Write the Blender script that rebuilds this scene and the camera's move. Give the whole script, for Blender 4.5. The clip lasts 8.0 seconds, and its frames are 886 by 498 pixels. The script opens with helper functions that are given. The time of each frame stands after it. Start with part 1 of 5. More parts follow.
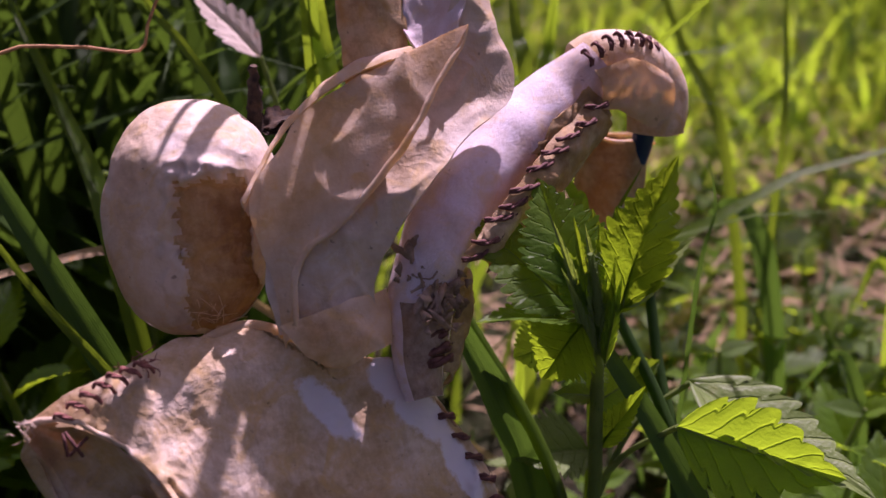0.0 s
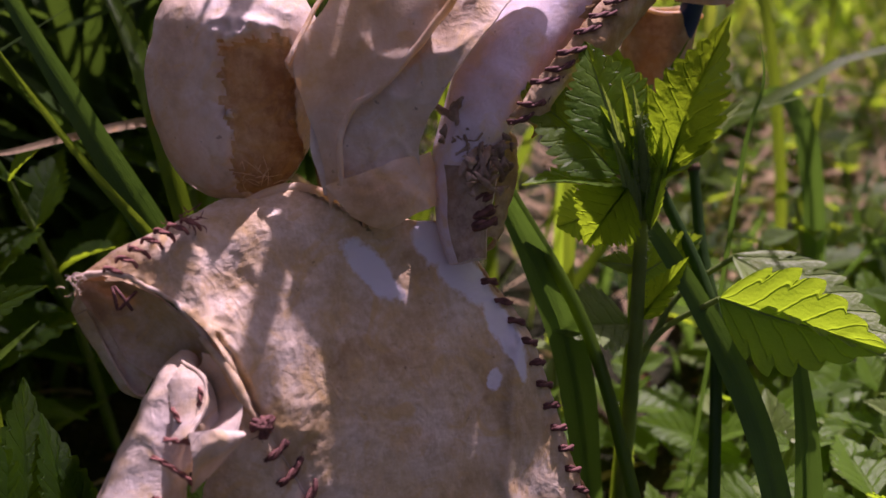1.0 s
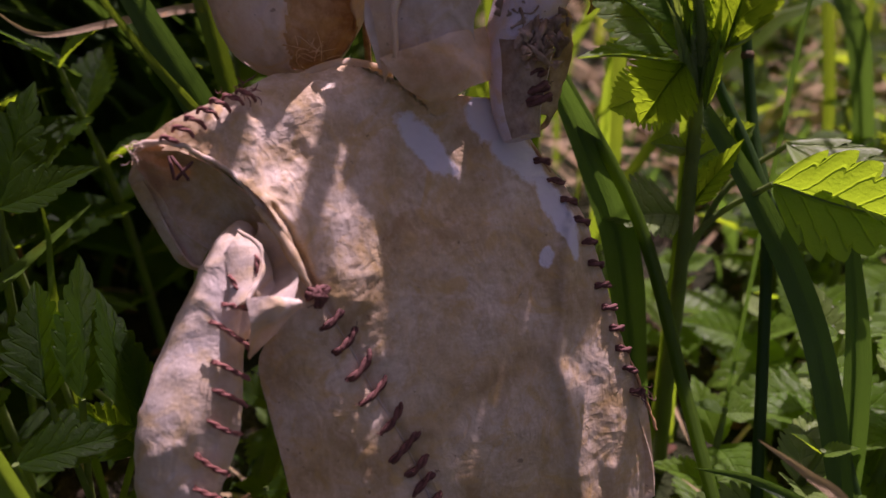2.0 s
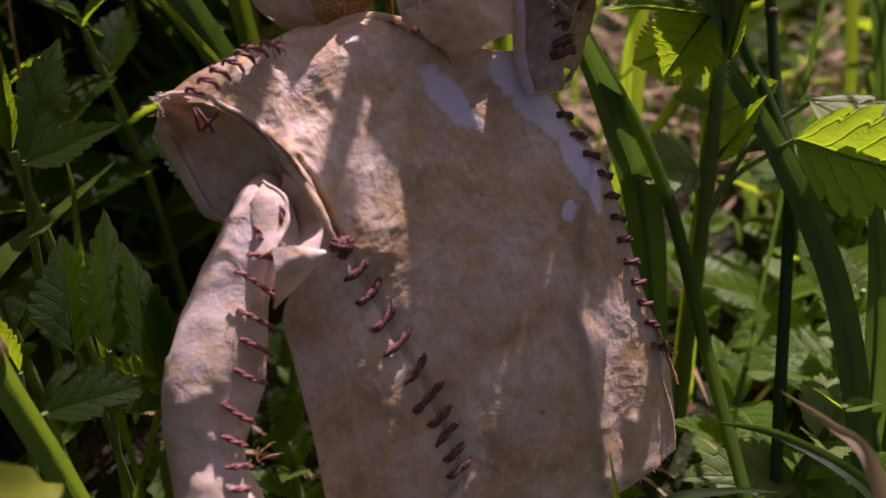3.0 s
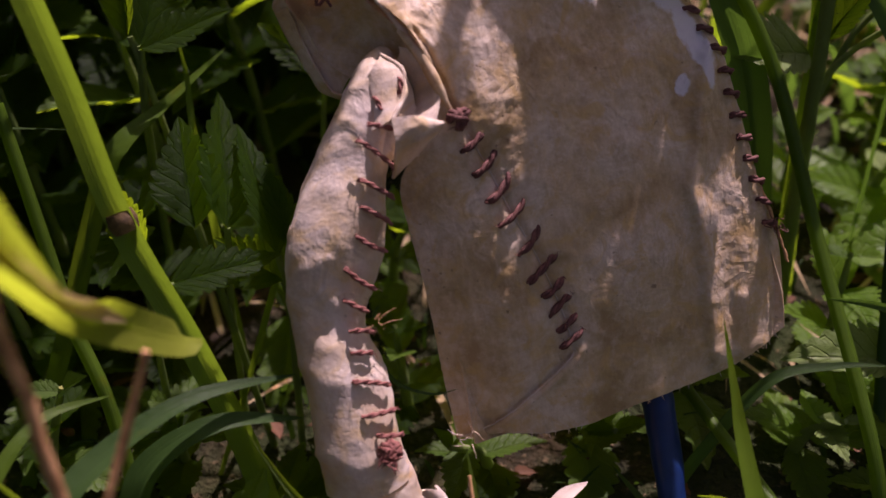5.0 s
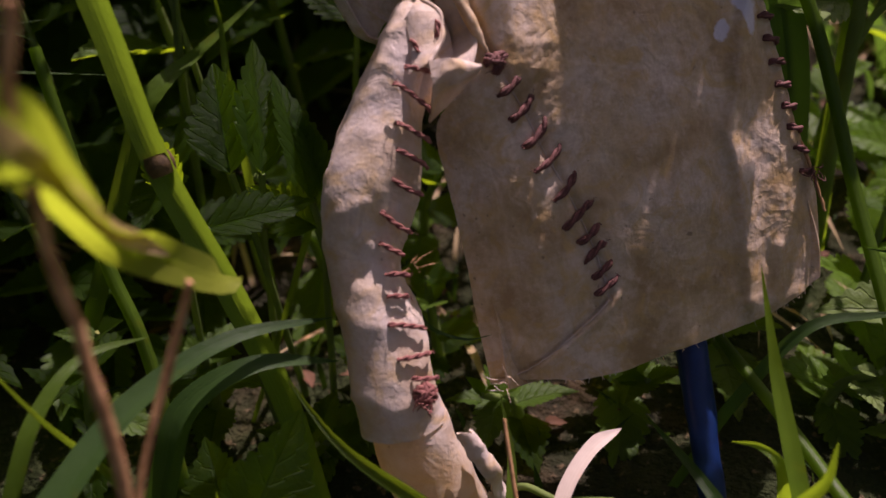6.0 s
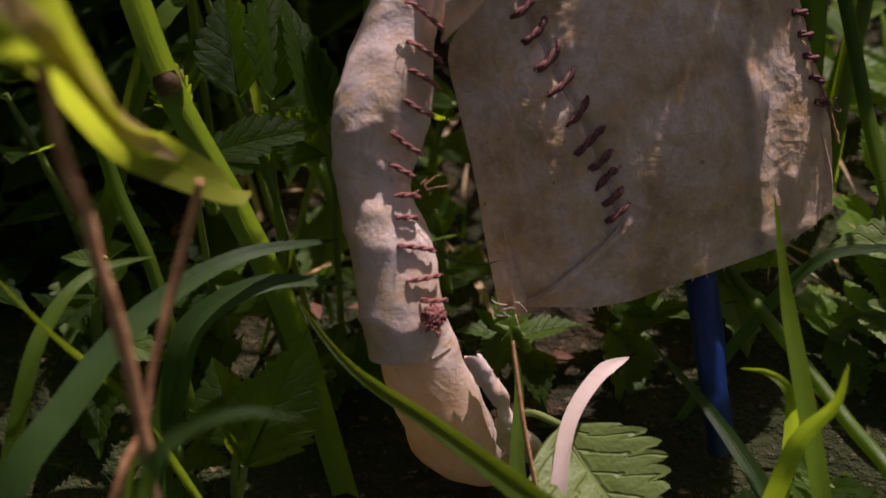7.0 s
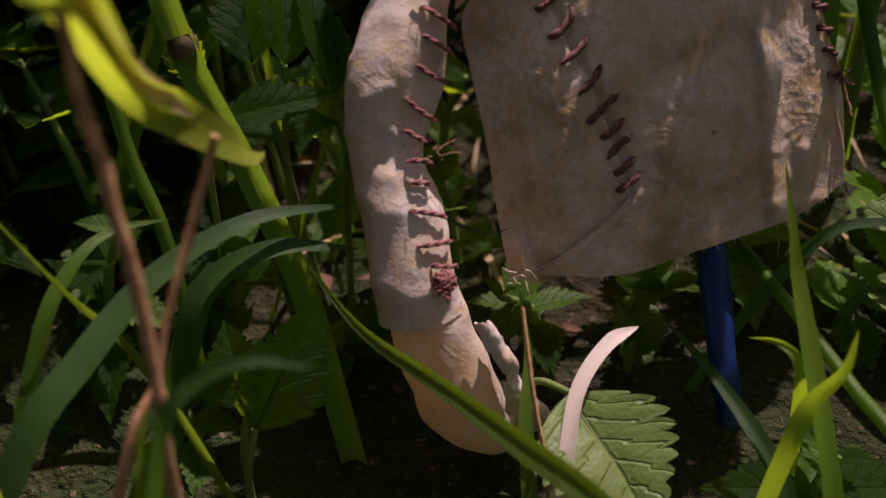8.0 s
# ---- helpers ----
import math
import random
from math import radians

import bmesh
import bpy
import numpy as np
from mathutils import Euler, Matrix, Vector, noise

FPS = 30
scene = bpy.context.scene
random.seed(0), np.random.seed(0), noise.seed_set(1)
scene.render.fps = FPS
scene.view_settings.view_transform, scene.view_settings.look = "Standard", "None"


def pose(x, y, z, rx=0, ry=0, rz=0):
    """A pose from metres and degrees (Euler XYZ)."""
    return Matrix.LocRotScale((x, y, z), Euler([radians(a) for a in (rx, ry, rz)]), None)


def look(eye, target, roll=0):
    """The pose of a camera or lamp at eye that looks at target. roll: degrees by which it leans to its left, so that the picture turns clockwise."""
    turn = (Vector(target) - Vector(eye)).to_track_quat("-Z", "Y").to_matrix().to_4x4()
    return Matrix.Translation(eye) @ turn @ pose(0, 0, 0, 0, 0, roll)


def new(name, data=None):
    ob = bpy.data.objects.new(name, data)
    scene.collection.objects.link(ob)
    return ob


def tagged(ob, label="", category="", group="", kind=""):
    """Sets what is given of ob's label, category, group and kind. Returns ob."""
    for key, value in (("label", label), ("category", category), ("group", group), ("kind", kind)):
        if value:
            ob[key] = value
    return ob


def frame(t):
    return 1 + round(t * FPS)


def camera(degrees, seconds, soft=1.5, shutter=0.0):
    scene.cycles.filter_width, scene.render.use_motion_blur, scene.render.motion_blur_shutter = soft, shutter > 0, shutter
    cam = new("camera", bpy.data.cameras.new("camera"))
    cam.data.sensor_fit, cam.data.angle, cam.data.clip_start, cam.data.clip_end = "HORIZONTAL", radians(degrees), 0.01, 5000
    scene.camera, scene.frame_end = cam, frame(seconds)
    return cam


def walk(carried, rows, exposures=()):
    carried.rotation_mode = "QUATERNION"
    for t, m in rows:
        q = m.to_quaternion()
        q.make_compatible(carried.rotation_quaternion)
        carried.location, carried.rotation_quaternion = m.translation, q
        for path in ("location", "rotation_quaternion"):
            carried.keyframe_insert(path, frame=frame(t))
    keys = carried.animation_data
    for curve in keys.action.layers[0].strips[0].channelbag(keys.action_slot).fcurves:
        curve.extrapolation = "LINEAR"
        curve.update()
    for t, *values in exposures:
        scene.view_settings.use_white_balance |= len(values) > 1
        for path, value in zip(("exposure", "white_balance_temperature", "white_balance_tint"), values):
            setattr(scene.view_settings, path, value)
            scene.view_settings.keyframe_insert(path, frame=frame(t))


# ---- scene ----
cam = camera(47.3, 8.0)
cam.data.dof.use_dof, cam.data.dof.focus_distance, cam.data.dof.aperture_fstop = True, 0.285, 8.8
METRES, EYE, TILT, LEAN, TURN = 0.10, 0.315, -28.0, 0.0, 0.0
ROWS = [
    (0.0, 0.0, 0.0, 0.0, 0.0, 0.0, 0.0),
    (0.5, -0.0176, -0.009, -0.0857, 0.92, -1.78, -0.44),
    (1.0, -0.0431, 0.0024, -0.1734, 1.61, -4.13, -0.44),
    (1.5, -0.0803, -0.0075, -0.2728, 2.29, -5.78, -0.45),
    (2.0, -0.1136, -0.0159, -0.3628, 3.12, -7.18, -0.77),
    (3.5, -0.1531, -0.0483, -0.4413, 4.43, -8.92, -0.41),
    (4.0, -0.1914, -0.0641, -0.4551, 5.15, -10.02, 0.34),
    (4.5, -0.2403, -0.0989, -0.5356, 6.27, -10.99, 0.21),
    (6.0, -0.3156, -0.1382, -0.6739, 8.3, -13.33, -0.21),
    (6.5, -0.3313, -0.1527, -0.7303, 8.86, -14.24, -0.32),
    (7.0, -0.3243, -0.1544, -0.7958, 8.78, -15.03, -0.93),
    (7.5, -0.3266, -0.1706, -0.8171, 9.01, -15.41, -1.07),
    (8.0, -0.3298, -0.1807, -0.8528, 9.33, -15.6, -1.44),
]
walk(cam, [(t, pose(0, 0, EYE, TILT, LEAN, TURN) @ pose(METRES * x, METRES * y, METRES * z, 90 + pitch, roll, yaw)) for t, x, y, z, yaw, pitch, roll in ROWS],
     exposures=[(0.0, 0.62, 6400.0, 58.0), (2.0, 0.52, 6650.0, 53.0), (4.0, 0.50, 6750.0, 49.0), (6.0, 0.32, 7000.0, 42.0), (8.0, 0.16, 7000.0, 36.0)])

# ---- daylight ----
SUN_TO = Vector((0.174, 0.552, 0.818)).normalized()
world = bpy.data.worlds.new("sky")
scene.world = world
world.use_nodes = True
wt = world.node_tree
sky = wt.nodes.new("ShaderNodeTexSky")
sky.sky_type, sky.sun_disc = "NISHITA", False
sky.dust_density, sky.ozone_density = 4.0, 0.3
sky.sun_elevation = math.asin(SUN_TO.z)
sky.sun_rotation = math.atan2(SUN_TO.x, SUN_TO.y)
wt.links.new(sky.outputs[0], wt.nodes["Background"].inputs[0])
wt.nodes["Background"].inputs[1].default_value = 0.05
sun = new("sun", bpy.data.lights.new("sun", "SUN"))
sun.data.energy, sun.data.angle, sun.data.color = 5.0, radians(0.6), (1.0, 0.955, 1.0)
sun.matrix_world = look(SUN_TO * 5, (0, 0, 0))


# ---- materials ----
class Nodes:
    """A small builder for node materials."""

    def __init__(self, name):
        self.mat = bpy.data.materials.new(name)
        self.mat.use_nodes = True
        self.tree = self.mat.node_tree
        self.bsdf = self.tree.nodes["Principled BSDF"]
        self.out = self.tree.nodes["Material Output"]
        self.where = self.add("ShaderNodeTexCoord").outputs["Object"]

    def add(self, kind, **inputs):
        n = self.tree.nodes.new(kind)
        for key, value in inputs.items():
            self.put(n.inputs[key.replace("_", " ")], value)
        return n

    def put(self, socket, value):
        if isinstance(value, bpy.types.NodeSocket):
            self.tree.links.new(value, socket)
        elif isinstance(value, tuple) and len(value) == 3 and socket.type == "RGBA":
            socket.default_value = (*value, 1)
        else:
            socket.default_value = value

    def noise(self, scale, detail=4.0, rough=0.55, at=None, distortion=0.0):
        n = self.add("ShaderNodeTexNoise", Scale=scale, Detail=detail, Roughness=rough, Distortion=distortion)
        self.put(n.inputs["Vector"], at or self.where)
        return n.outputs["Fac"]

    def ramp(self, fac, *stops):
        n = self.add("ShaderNodeValToRGB")
        el = n.color_ramp.elements
        while len(el) < len(stops):
            el.new(0.5)
        for e, (p, c) in zip(el, stops):
            e.position, e.color = p, (*c, 1) if isinstance(c, tuple) else (c, c, c, 1)
        self.put(n.inputs[0], fac)
        return n.outputs[0]

    def mix(self, fac, a, b, how="MIX"):
        n = self.tree.nodes.new("ShaderNodeMix")
        n.data_type, n.blend_type = "RGBA", how
        self.put(n.inputs[0], fac)
        self.put(n.inputs[6], a)
        self.put(n.inputs[7], b)
        return n.outputs[2]

    def math(self, how, a, b=0.0, clamp=False):
        n = self.tree.nodes.new("ShaderNodeMath")
        n.operation, n.use_clamp = how, clamp
        self.put(n.inputs[0], a)
        self.put(n.inputs[1], b)
        return n.outputs[0]

    def bump(self, height, depth, strength=1.0):
        n = self.add("ShaderNodeBump", Strength=strength, Distance=depth, Height=height)
        self.put(self.bsdf.inputs["Normal"], n.outputs[0])
        return n.outputs[0]

    def translucent(self, color, share, normal=None):
        t = self.add("ShaderNodeBsdfTranslucent", Color=color)
        if normal:
            self.put(t.inputs["Normal"], normal)
        m = self.add("ShaderNodeMixShader", Fac=share)
        self.tree.links.new(self.bsdf.outputs[0], m.inputs[1])
        self.tree.links.new(t.outputs[0], m.inputs[2])
        self.tree.links.new(m.outputs[0], self.out.inputs[0])

    def set(self, **inputs):
        for key, value in inputs.items():
            self.put(self.bsdf.inputs[key.replace("_", " ")], value)
        return self


def ellipse_mask(n, cx, cy, rx, ry, turn, wobble):
    """A soft spot round (cx, cy) in the object's own metres, with an uneven edge."""
    m = n.add("ShaderNodeMapping", Vector=n.where)
    m.vector_type = "TEXTURE"
    m.inputs["Location"].default_value = (cx, cy, 0)
    m.inputs["Rotation"].default_value = (0, 0, radians(turn))
    m.inputs["Scale"].default_value = (rx, ry, 1)
    flat = n.tree.nodes.new("ShaderNodeVectorMath")
    flat.operation = "MULTIPLY"
    n.put(flat.inputs[0], m.outputs[0])
    flat.inputs[1].default_value = (1, 1, 0)
    ln = n.tree.nodes.new("ShaderNodeVectorMath")
    ln.operation = "LENGTH"
    n.put(ln.inputs[0], flat.outputs[0])
    far = n.math("ADD", ln.outputs["Value"], n.math("MULTIPLY", n.math("SUBTRACT", wobble, 0.5), 1.1))
    return n.math("SUBTRACT", 1.0, n.math("MULTIPLY", n.math("SUBTRACT", far, 0.82), 4.5, True), True)


def hide_material(name, pale, mid, dark, glow, share, white_spots=False, weave=0.0, mottle=1.0):
    """Thin dried hide: mottled, stained, a little see-through; the shirt's hide also gets white spots with a weave in
    set places.
    """
    n = Nodes(name)
    big, mid_n, fine = n.noise(46, 6, 0.62), n.noise(190, 7, 0.68), n.noise(1100, 4, 0.6)
    stretch = n.add("ShaderNodeMapping", Vector=n.where)
    stretch.inputs["Scale"].default_value = (1.0, 0.16, 1.0)
    fibre = n.noise(620, 5, 0.65, at=stretch.outputs[0])
    col = n.ramp(big, (0.37, dark), (0.48, mid), (0.59, pale))
    col = n.mix(n.ramp(mid_n, (0.44, 0.0), (0.64, 0.58 * mottle)), col, dark)
    col = n.mix(n.ramp(n.noise(270, 5, 0.6), (0.53, 0.0), (0.68, 0.4 * mottle)), col, pale)
    col = n.mix(n.ramp(n.noise(85, 4, 0.6, distortion=1.8), (0.50, 0.0), (0.66, 0.70)), col, (mid[0] * 0.95, mid[1] * 0.82, mid[2] * 0.48))
    col = n.mix(n.ramp(n.noise(120, 5, 0.6, distortion=0.8), (0.56, 0.0), (0.66, 0.35 * mottle)), col, pale)
    col = n.mix(n.ramp(fibre, (0.50, 0.0), (0.70, 0.30 * mottle)), col, dark)
    specks = n.ramp(n.noise(420, 2), (0.71, 0.0), (0.76, 0.6))
    col = n.mix(specks, col, (0.10, 0.055, 0.035))
    folds = n.math("SUBTRACT", 1.0, n.math("MULTIPLY", n.math("ABSOLUTE", n.math("SUBTRACT", n.noise(105, 3, 0.5, distortion=0.6), 0.5)), 5.0), True)
    folds = n.math("MULTIPLY", n.math("MULTIPLY", folds, folds), n.ramp(n.noise(32, 2), (0.42, 0.0), (0.6, 1.0)))
    height = n.math("ADD", n.math("ADD", n.math("ADD", mid_n, n.math("MULTIPLY", folds, 0.5)), n.math("MULTIPLY", fibre, 0.3)), n.math("MULTIPLY", fine, 0.3))
    if white_spots or weave:
        wv = n.tree.nodes.new("ShaderNodeTexWave")
        wv.inputs["Scale"].default_value, wv.inputs["Distortion"].default_value = 900.0, 1.2
        n.put(wv.inputs["Vector"], n.where)
    if white_spots:
        wob = n.noise(190, 4, 0.6)
        mask = ellipse_mask(n, 0.0045, 0.0680, 0.0042, 0.0115, 29, wob)
        for spot in ((0.0225, 0.0720, 0.0058, 0.0070, 20), (0.0300, 0.0620, 0.0062, 0.0120, 28), (0.0365, 0.0460, 0.0040, 0.0120, 10), (0.0375, 0.0370, 0.0022, 0.0080, 4), (0.0300, 0.0320, 0.0024, 0.0034, -25)):
            mask = n.math("MAXIMUM", mask, ellipse_mask(n, *spot, wob))
        col = n.mix(mask, col, (0.97, 0.93, 0.98))
        height = n.math("ADD", height, n.math("MULTIPLY", n.math("MULTIPLY", wv.outputs["Fac"], mask), 0.4))
    elif weave:
        height = n.math("ADD", height, n.math("MULTIPLY", wv.outputs["Fac"], weave))
    n.set(Base_Color=col, Roughness=n.ramp(mid_n, (0.3, 0.5), (0.7, 0.75)), Specular_IOR_Level=0.35)
    n.translucent(glow, share, n.bump(height, 0.0009, 0.45))
    return n.mat


HIDE = hide_material("hide", (0.85, 0.72, 0.57), (0.73, 0.56, 0.345), (0.46, 0.31, 0.15), (0.60, 0.36, 0.20), 0.25, white_spots=True)
HIDE_PALE = hide_material("pale_hide", (0.82, 0.71, 0.62), (0.76, 0.62, 0.47), (0.54, 0.40, 0.26), (0.64, 0.48, 0.38), 0.24, mottle=0.5)
# woven backing is cloth; the pale lavender puts sunlight into the colour
HIDE_CLOTH_LIT = hide_material("sunlit_cloth_hide", (0.86, 0.80, 0.92), (0.82, 0.74, 0.79), (0.66, 0.55, 0.52), (0.70, 0.42, 0.26), 0.28, weave=0.16)
HIDE_TAN = hide_material("tan_hide", (0.70, 0.53, 0.31), (0.56, 0.38, 0.18), (0.24, 0.125, 0.05), (0.60, 0.33, 0.10), 0.25)
HIDE_DRAPE = hide_material("drape_hide", (0.90, 0.79, 0.66), (0.82, 0.67, 0.48), (0.56, 0.39, 0.21), (0.92, 0.68, 0.34), 0.44, mottle=0.6)
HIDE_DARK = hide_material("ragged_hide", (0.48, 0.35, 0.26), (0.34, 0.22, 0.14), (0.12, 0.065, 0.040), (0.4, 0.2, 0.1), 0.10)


def plain_material(name, a, b, scale, rough, depth=0.0003, spec=0.4):
    n = Nodes(name)
    f = n.noise(scale, 5, 0.6)
    n.set(Base_Color=n.ramp(f, (0.35, a), (0.65, b)), Roughness=rough, Specular_IOR_Level=spec)
    n.bump(n.noise(scale * 4, 3), depth, 0.7)
    return n.mat


THREAD = plain_material("thread", (0.17, 0.055, 0.045), (0.34, 0.135, 0.105), 500, 0.75)
# the same thread with shade mixed into its colour
THREAD_SHADED = plain_material("shaded_thread", (0.09, 0.032, 0.026), (0.19, 0.075, 0.060), 500, 0.75)
BLUE = plain_material("blue_plastic", (0.002, 0.014, 0.065), (0.005, 0.034, 0.145), 60, 0.42)
TWIG = plain_material("dry_twig", (0.28, 0.13, 0.05), (0.60, 0.33, 0.15), 220, 0.8)
NODE = plain_material("grass_node", (0.06, 0.035, 0.012), (0.16, 0.10, 0.03), 300, 0.7)
DARK_HEAD = plain_material("dried_seed_head", (0.02, 0.014, 0.012), (0.10, 0.06, 0.035), 400, 0.9)


def leaf_material(name, low, high, glow, share, rough=0.45, vein=None, streak=False, gloss=0.22):
    """Living leaf: varied green, glossy skin, light shining through it. streak: the fine ribs of a grass blade."""
    n = Nodes(name)
    rnd = n.add("ShaderNodeNewGeometry").outputs["Random Per Island"]
    info = n.add("ShaderNodeObjectInfo").outputs["Random"]
    uv = n.add("ShaderNodeUVMap").outputs[0]
    big, fine = n.noise(60, 4), n.noise(420, 4)
    vary = n.math("ADD", n.math("MULTIPLY", n.math("ADD", rnd, info), 0.22), n.math("MULTIPLY", big, 0.6))
    col = n.ramp(vary, (0.25, low), (0.75, high))
    col = n.mix(n.ramp(fine, (0.5, 0.0), (0.75, 0.35)), col, low)
    height = n.math("MULTIPLY", fine, 0.6)
    if vein:
        sep = n.add("ShaderNodeSeparateXYZ", Vector=uv)
        off = n.math("ABSOLUTE", n.math("SUBTRACT", sep.outputs[0], 0.5))
        run = n.math("SUBTRACT", n.math("MULTIPLY", sep.outputs[1], 6.5), n.math("MULTIPLY", off, 2.9))
        run = n.math("ADD", run, n.math("MULTIPLY", n.math("SUBTRACT", n.noise(160, 3), 0.5), 0.35))
        saw = n.math("ABSOLUTE", n.math("SUBTRACT", n.math("FRACT", n.math("ADD", run, 2.0)), 0.5))
        ribs = n.math("MAXIMUM", n.ramp(saw, (0.40, 0.0), (0.5, 1.0)), n.ramp(off, (0.012, 1.0), (0.04, 0.0)))
        col = n.mix(n.math("MULTIPLY", ribs, 0.16), col, (high[0] * 1.8, high[1] * 1.5, high[2] * 2.0))
        puff = n.noise(900, 3, 0.5)
        height = n.math("ADD", n.math("SUBTRACT", height, n.math("MULTIPLY", ribs, 2.2)), puff)
    if streak:
        sp = n.add("ShaderNodeMapping", Vector=uv)
        sp.inputs["Scale"].default_value = (1, 0.02, 1)
        ribs = n.noise(26, 2, 0.5, at=sp.outputs[0])
        col = n.mix(n.ramp(ribs, (0.42, 0.0), (0.62, 0.4)), col, high)
        height = n.math("ADD", height, ribs)
    blots = n.ramp(n.noise(130, 2), (0.66, 0.0), (0.76, 0.5))
    col = n.mix(blots, col, (high[0] * 1.5, high[1] * 0.9, low[2]))
    n.set(Base_Color=col, Roughness=rough, Specular_IOR_Level=gloss)
    tint = n.mix(n.ramp(vary, (0.2, 0.0), (0.8, 1.0)), (glow[0] * 0.7, glow[1] * 0.8, glow[2] * 0.8), glow)
    n.translucent(tint, share, n.bump(height, 0.0004, 0.6))
    return n.mat


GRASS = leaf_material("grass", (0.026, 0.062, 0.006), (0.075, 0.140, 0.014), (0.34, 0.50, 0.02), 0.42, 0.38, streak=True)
# meadow grass with sunshine put into its yellow-green
GRASS_SUNNY = leaf_material("sunny_grass", (0.07, 0.12, 0.015), (0.19, 0.24, 0.04), (0.48, 0.58, 0.04), 0.42, 0.45, streak=True)
YELLOW_LEAF = leaf_material("yellow_green_leaf", (0.09, 0.14, 0.010), (0.22, 0.26, 0.030), (0.60, 0.74, 0.04), 0.5, 0.5, streak=True)
# darker copy of the grass: shade is put into its colour
GRASS_SHADED = leaf_material("shaded_grass", (0.012, 0.036, 0.006), (0.036, 0.078, 0.012), (0.10, 0.19, 0.015), 0.36, 0.5, streak=True)
# lit copy of the grass: brighter base and stronger glow stand for sun
GRASS_LIT = leaf_material("sunlit_grass", (0.06, 0.13, 0.010), (0.14, 0.25, 0.020), (0.55, 0.80, 0.03), 0.55, 0.45, streak=True)
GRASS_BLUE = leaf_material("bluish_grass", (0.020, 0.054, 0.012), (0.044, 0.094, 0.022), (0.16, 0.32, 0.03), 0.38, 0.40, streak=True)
REED = leaf_material("reed_stem", (0.045, 0.100, 0.010), (0.10, 0.18, 0.020), (0.34, 0.54, 0.03), 0.45, 0.42, streak=True)
STRAW = leaf_material("straw", (0.26, 0.17, 0.08), (0.55, 0.42, 0.24), (0.60, 0.42, 0.16), 0.30, 0.6, streak=True)
DRY_PALE = leaf_material("pale_dry_blade", (0.50, 0.40, 0.30), (0.74, 0.64, 0.54), (0.55, 0.42, 0.25), 0.25, 0.6, streak=True)
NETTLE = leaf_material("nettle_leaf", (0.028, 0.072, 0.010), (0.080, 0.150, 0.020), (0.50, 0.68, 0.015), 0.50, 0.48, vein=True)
# nettle leaf darkened to near black: undergrowth shade is put into its colour
NETTLE_SHADED = leaf_material("shaded_nettle_leaf", (0.005, 0.016, 0.003), (0.015, 0.035, 0.005), (0.48, 0.70, 0.015), 0.55, 0.55, vein=True, gloss=0.08)
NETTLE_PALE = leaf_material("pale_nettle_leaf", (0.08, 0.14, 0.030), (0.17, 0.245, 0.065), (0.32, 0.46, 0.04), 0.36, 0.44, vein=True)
# nettle leaf again, with sunlight put into a brighter green
NETTLE_SUNLIT = leaf_material("sunlit_nettle_leaf", (0.050, 0.12, 0.012), (0.11, 0.21, 0.024), (0.50, 0.74, 0.02), 0.52, 0.40, vein=True)
# pale young leaves, their colour lifted further for sunlight the arm blocks
NETTLE_YOUNG_LIT = leaf_material("lit_young_nettle_leaf", (0.13, 0.21, 0.055), (0.25, 0.33, 0.11), (0.42, 0.56, 0.06), 0.42, 0.45, vein=True)
NETTLE_STEM = leaf_material("nettle_stem", (0.10, 0.16, 0.04), (0.20, 0.27, 0.08), (0.35, 0.45, 0.05), 0.3, 0.5)


def soil_material():
    n = Nodes("soil")
    big, mid, fine = n.noise(6, 5), n.noise(45, 6, 0.65), n.noise(260, 4)
    col = n.ramp(mid, (0.32, (0.007, 0.005, 0.003)), (0.5, (0.020, 0.013, 0.008)), (0.68, (0.07, 0.042, 0.023)))
    moss = n.ramp(big, (0.38, 0.0), (0.56, 0.85))
    col = n.mix(moss, col, (0.024, 0.038, 0.009))
    col = n.mix(n.ramp(fine, (0.62, 0.0), (0.7, 0.6)), col, (0.24, 0.16, 0.09))
    n.set(Base_Color=col, Roughness=0.95, Specular_IOR_Level=0.2)
    n.bump(n.math("ADD", mid, n.math("MULTIPLY", fine, 0.5)), 0.012, 1.0)
    return n.mat


SOIL = soil_material()
DEAD_LEAF = leaf_material("dead_leaf", (0.05, 0.020, 0.011), (0.18, 0.085, 0.045), (0.35, 0.12, 0.04), 0.25, 0.7)


# ---- mesh helpers ----
def spline(pts, n):
    """n points along a smooth curve through pts, evenly spaced in its parameter."""
    p = np.array(pts, float)
    q = np.vstack([2 * p[0] - p[1], p, 2 * p[-1] - p[-2]])
    t = np.linspace(0, len(p) - 1 - 1e-6, n)
    i = t.astype(int)
    f = (t - i).reshape(-1, *([1] * (p.ndim - 1)))
    a, b, c, d = q[i], q[i + 1], q[i + 2], q[i + 3]
    return 0.5 * (2 * b + (c - a) * f + (2 * a - 5 * b + 4 * c - d) * f ** 2 + (3 * b - 3 * c + d - a) * f ** 3)


def unit(v):
    return v / np.maximum(np.linalg.norm(v, axis=-1, keepdims=True), 1e-12)


def wob(p, scale, amp, seed=0.0):
    """Smooth unevenness: a small offset vector for each point."""
    flat = p.reshape(-1, 3)
    out = [noise.noise_vector(Vector((q * scale + seed).tolist())) for q in flat]
    return np.array([tuple(o) for o in out]).reshape(p.shape) * amp


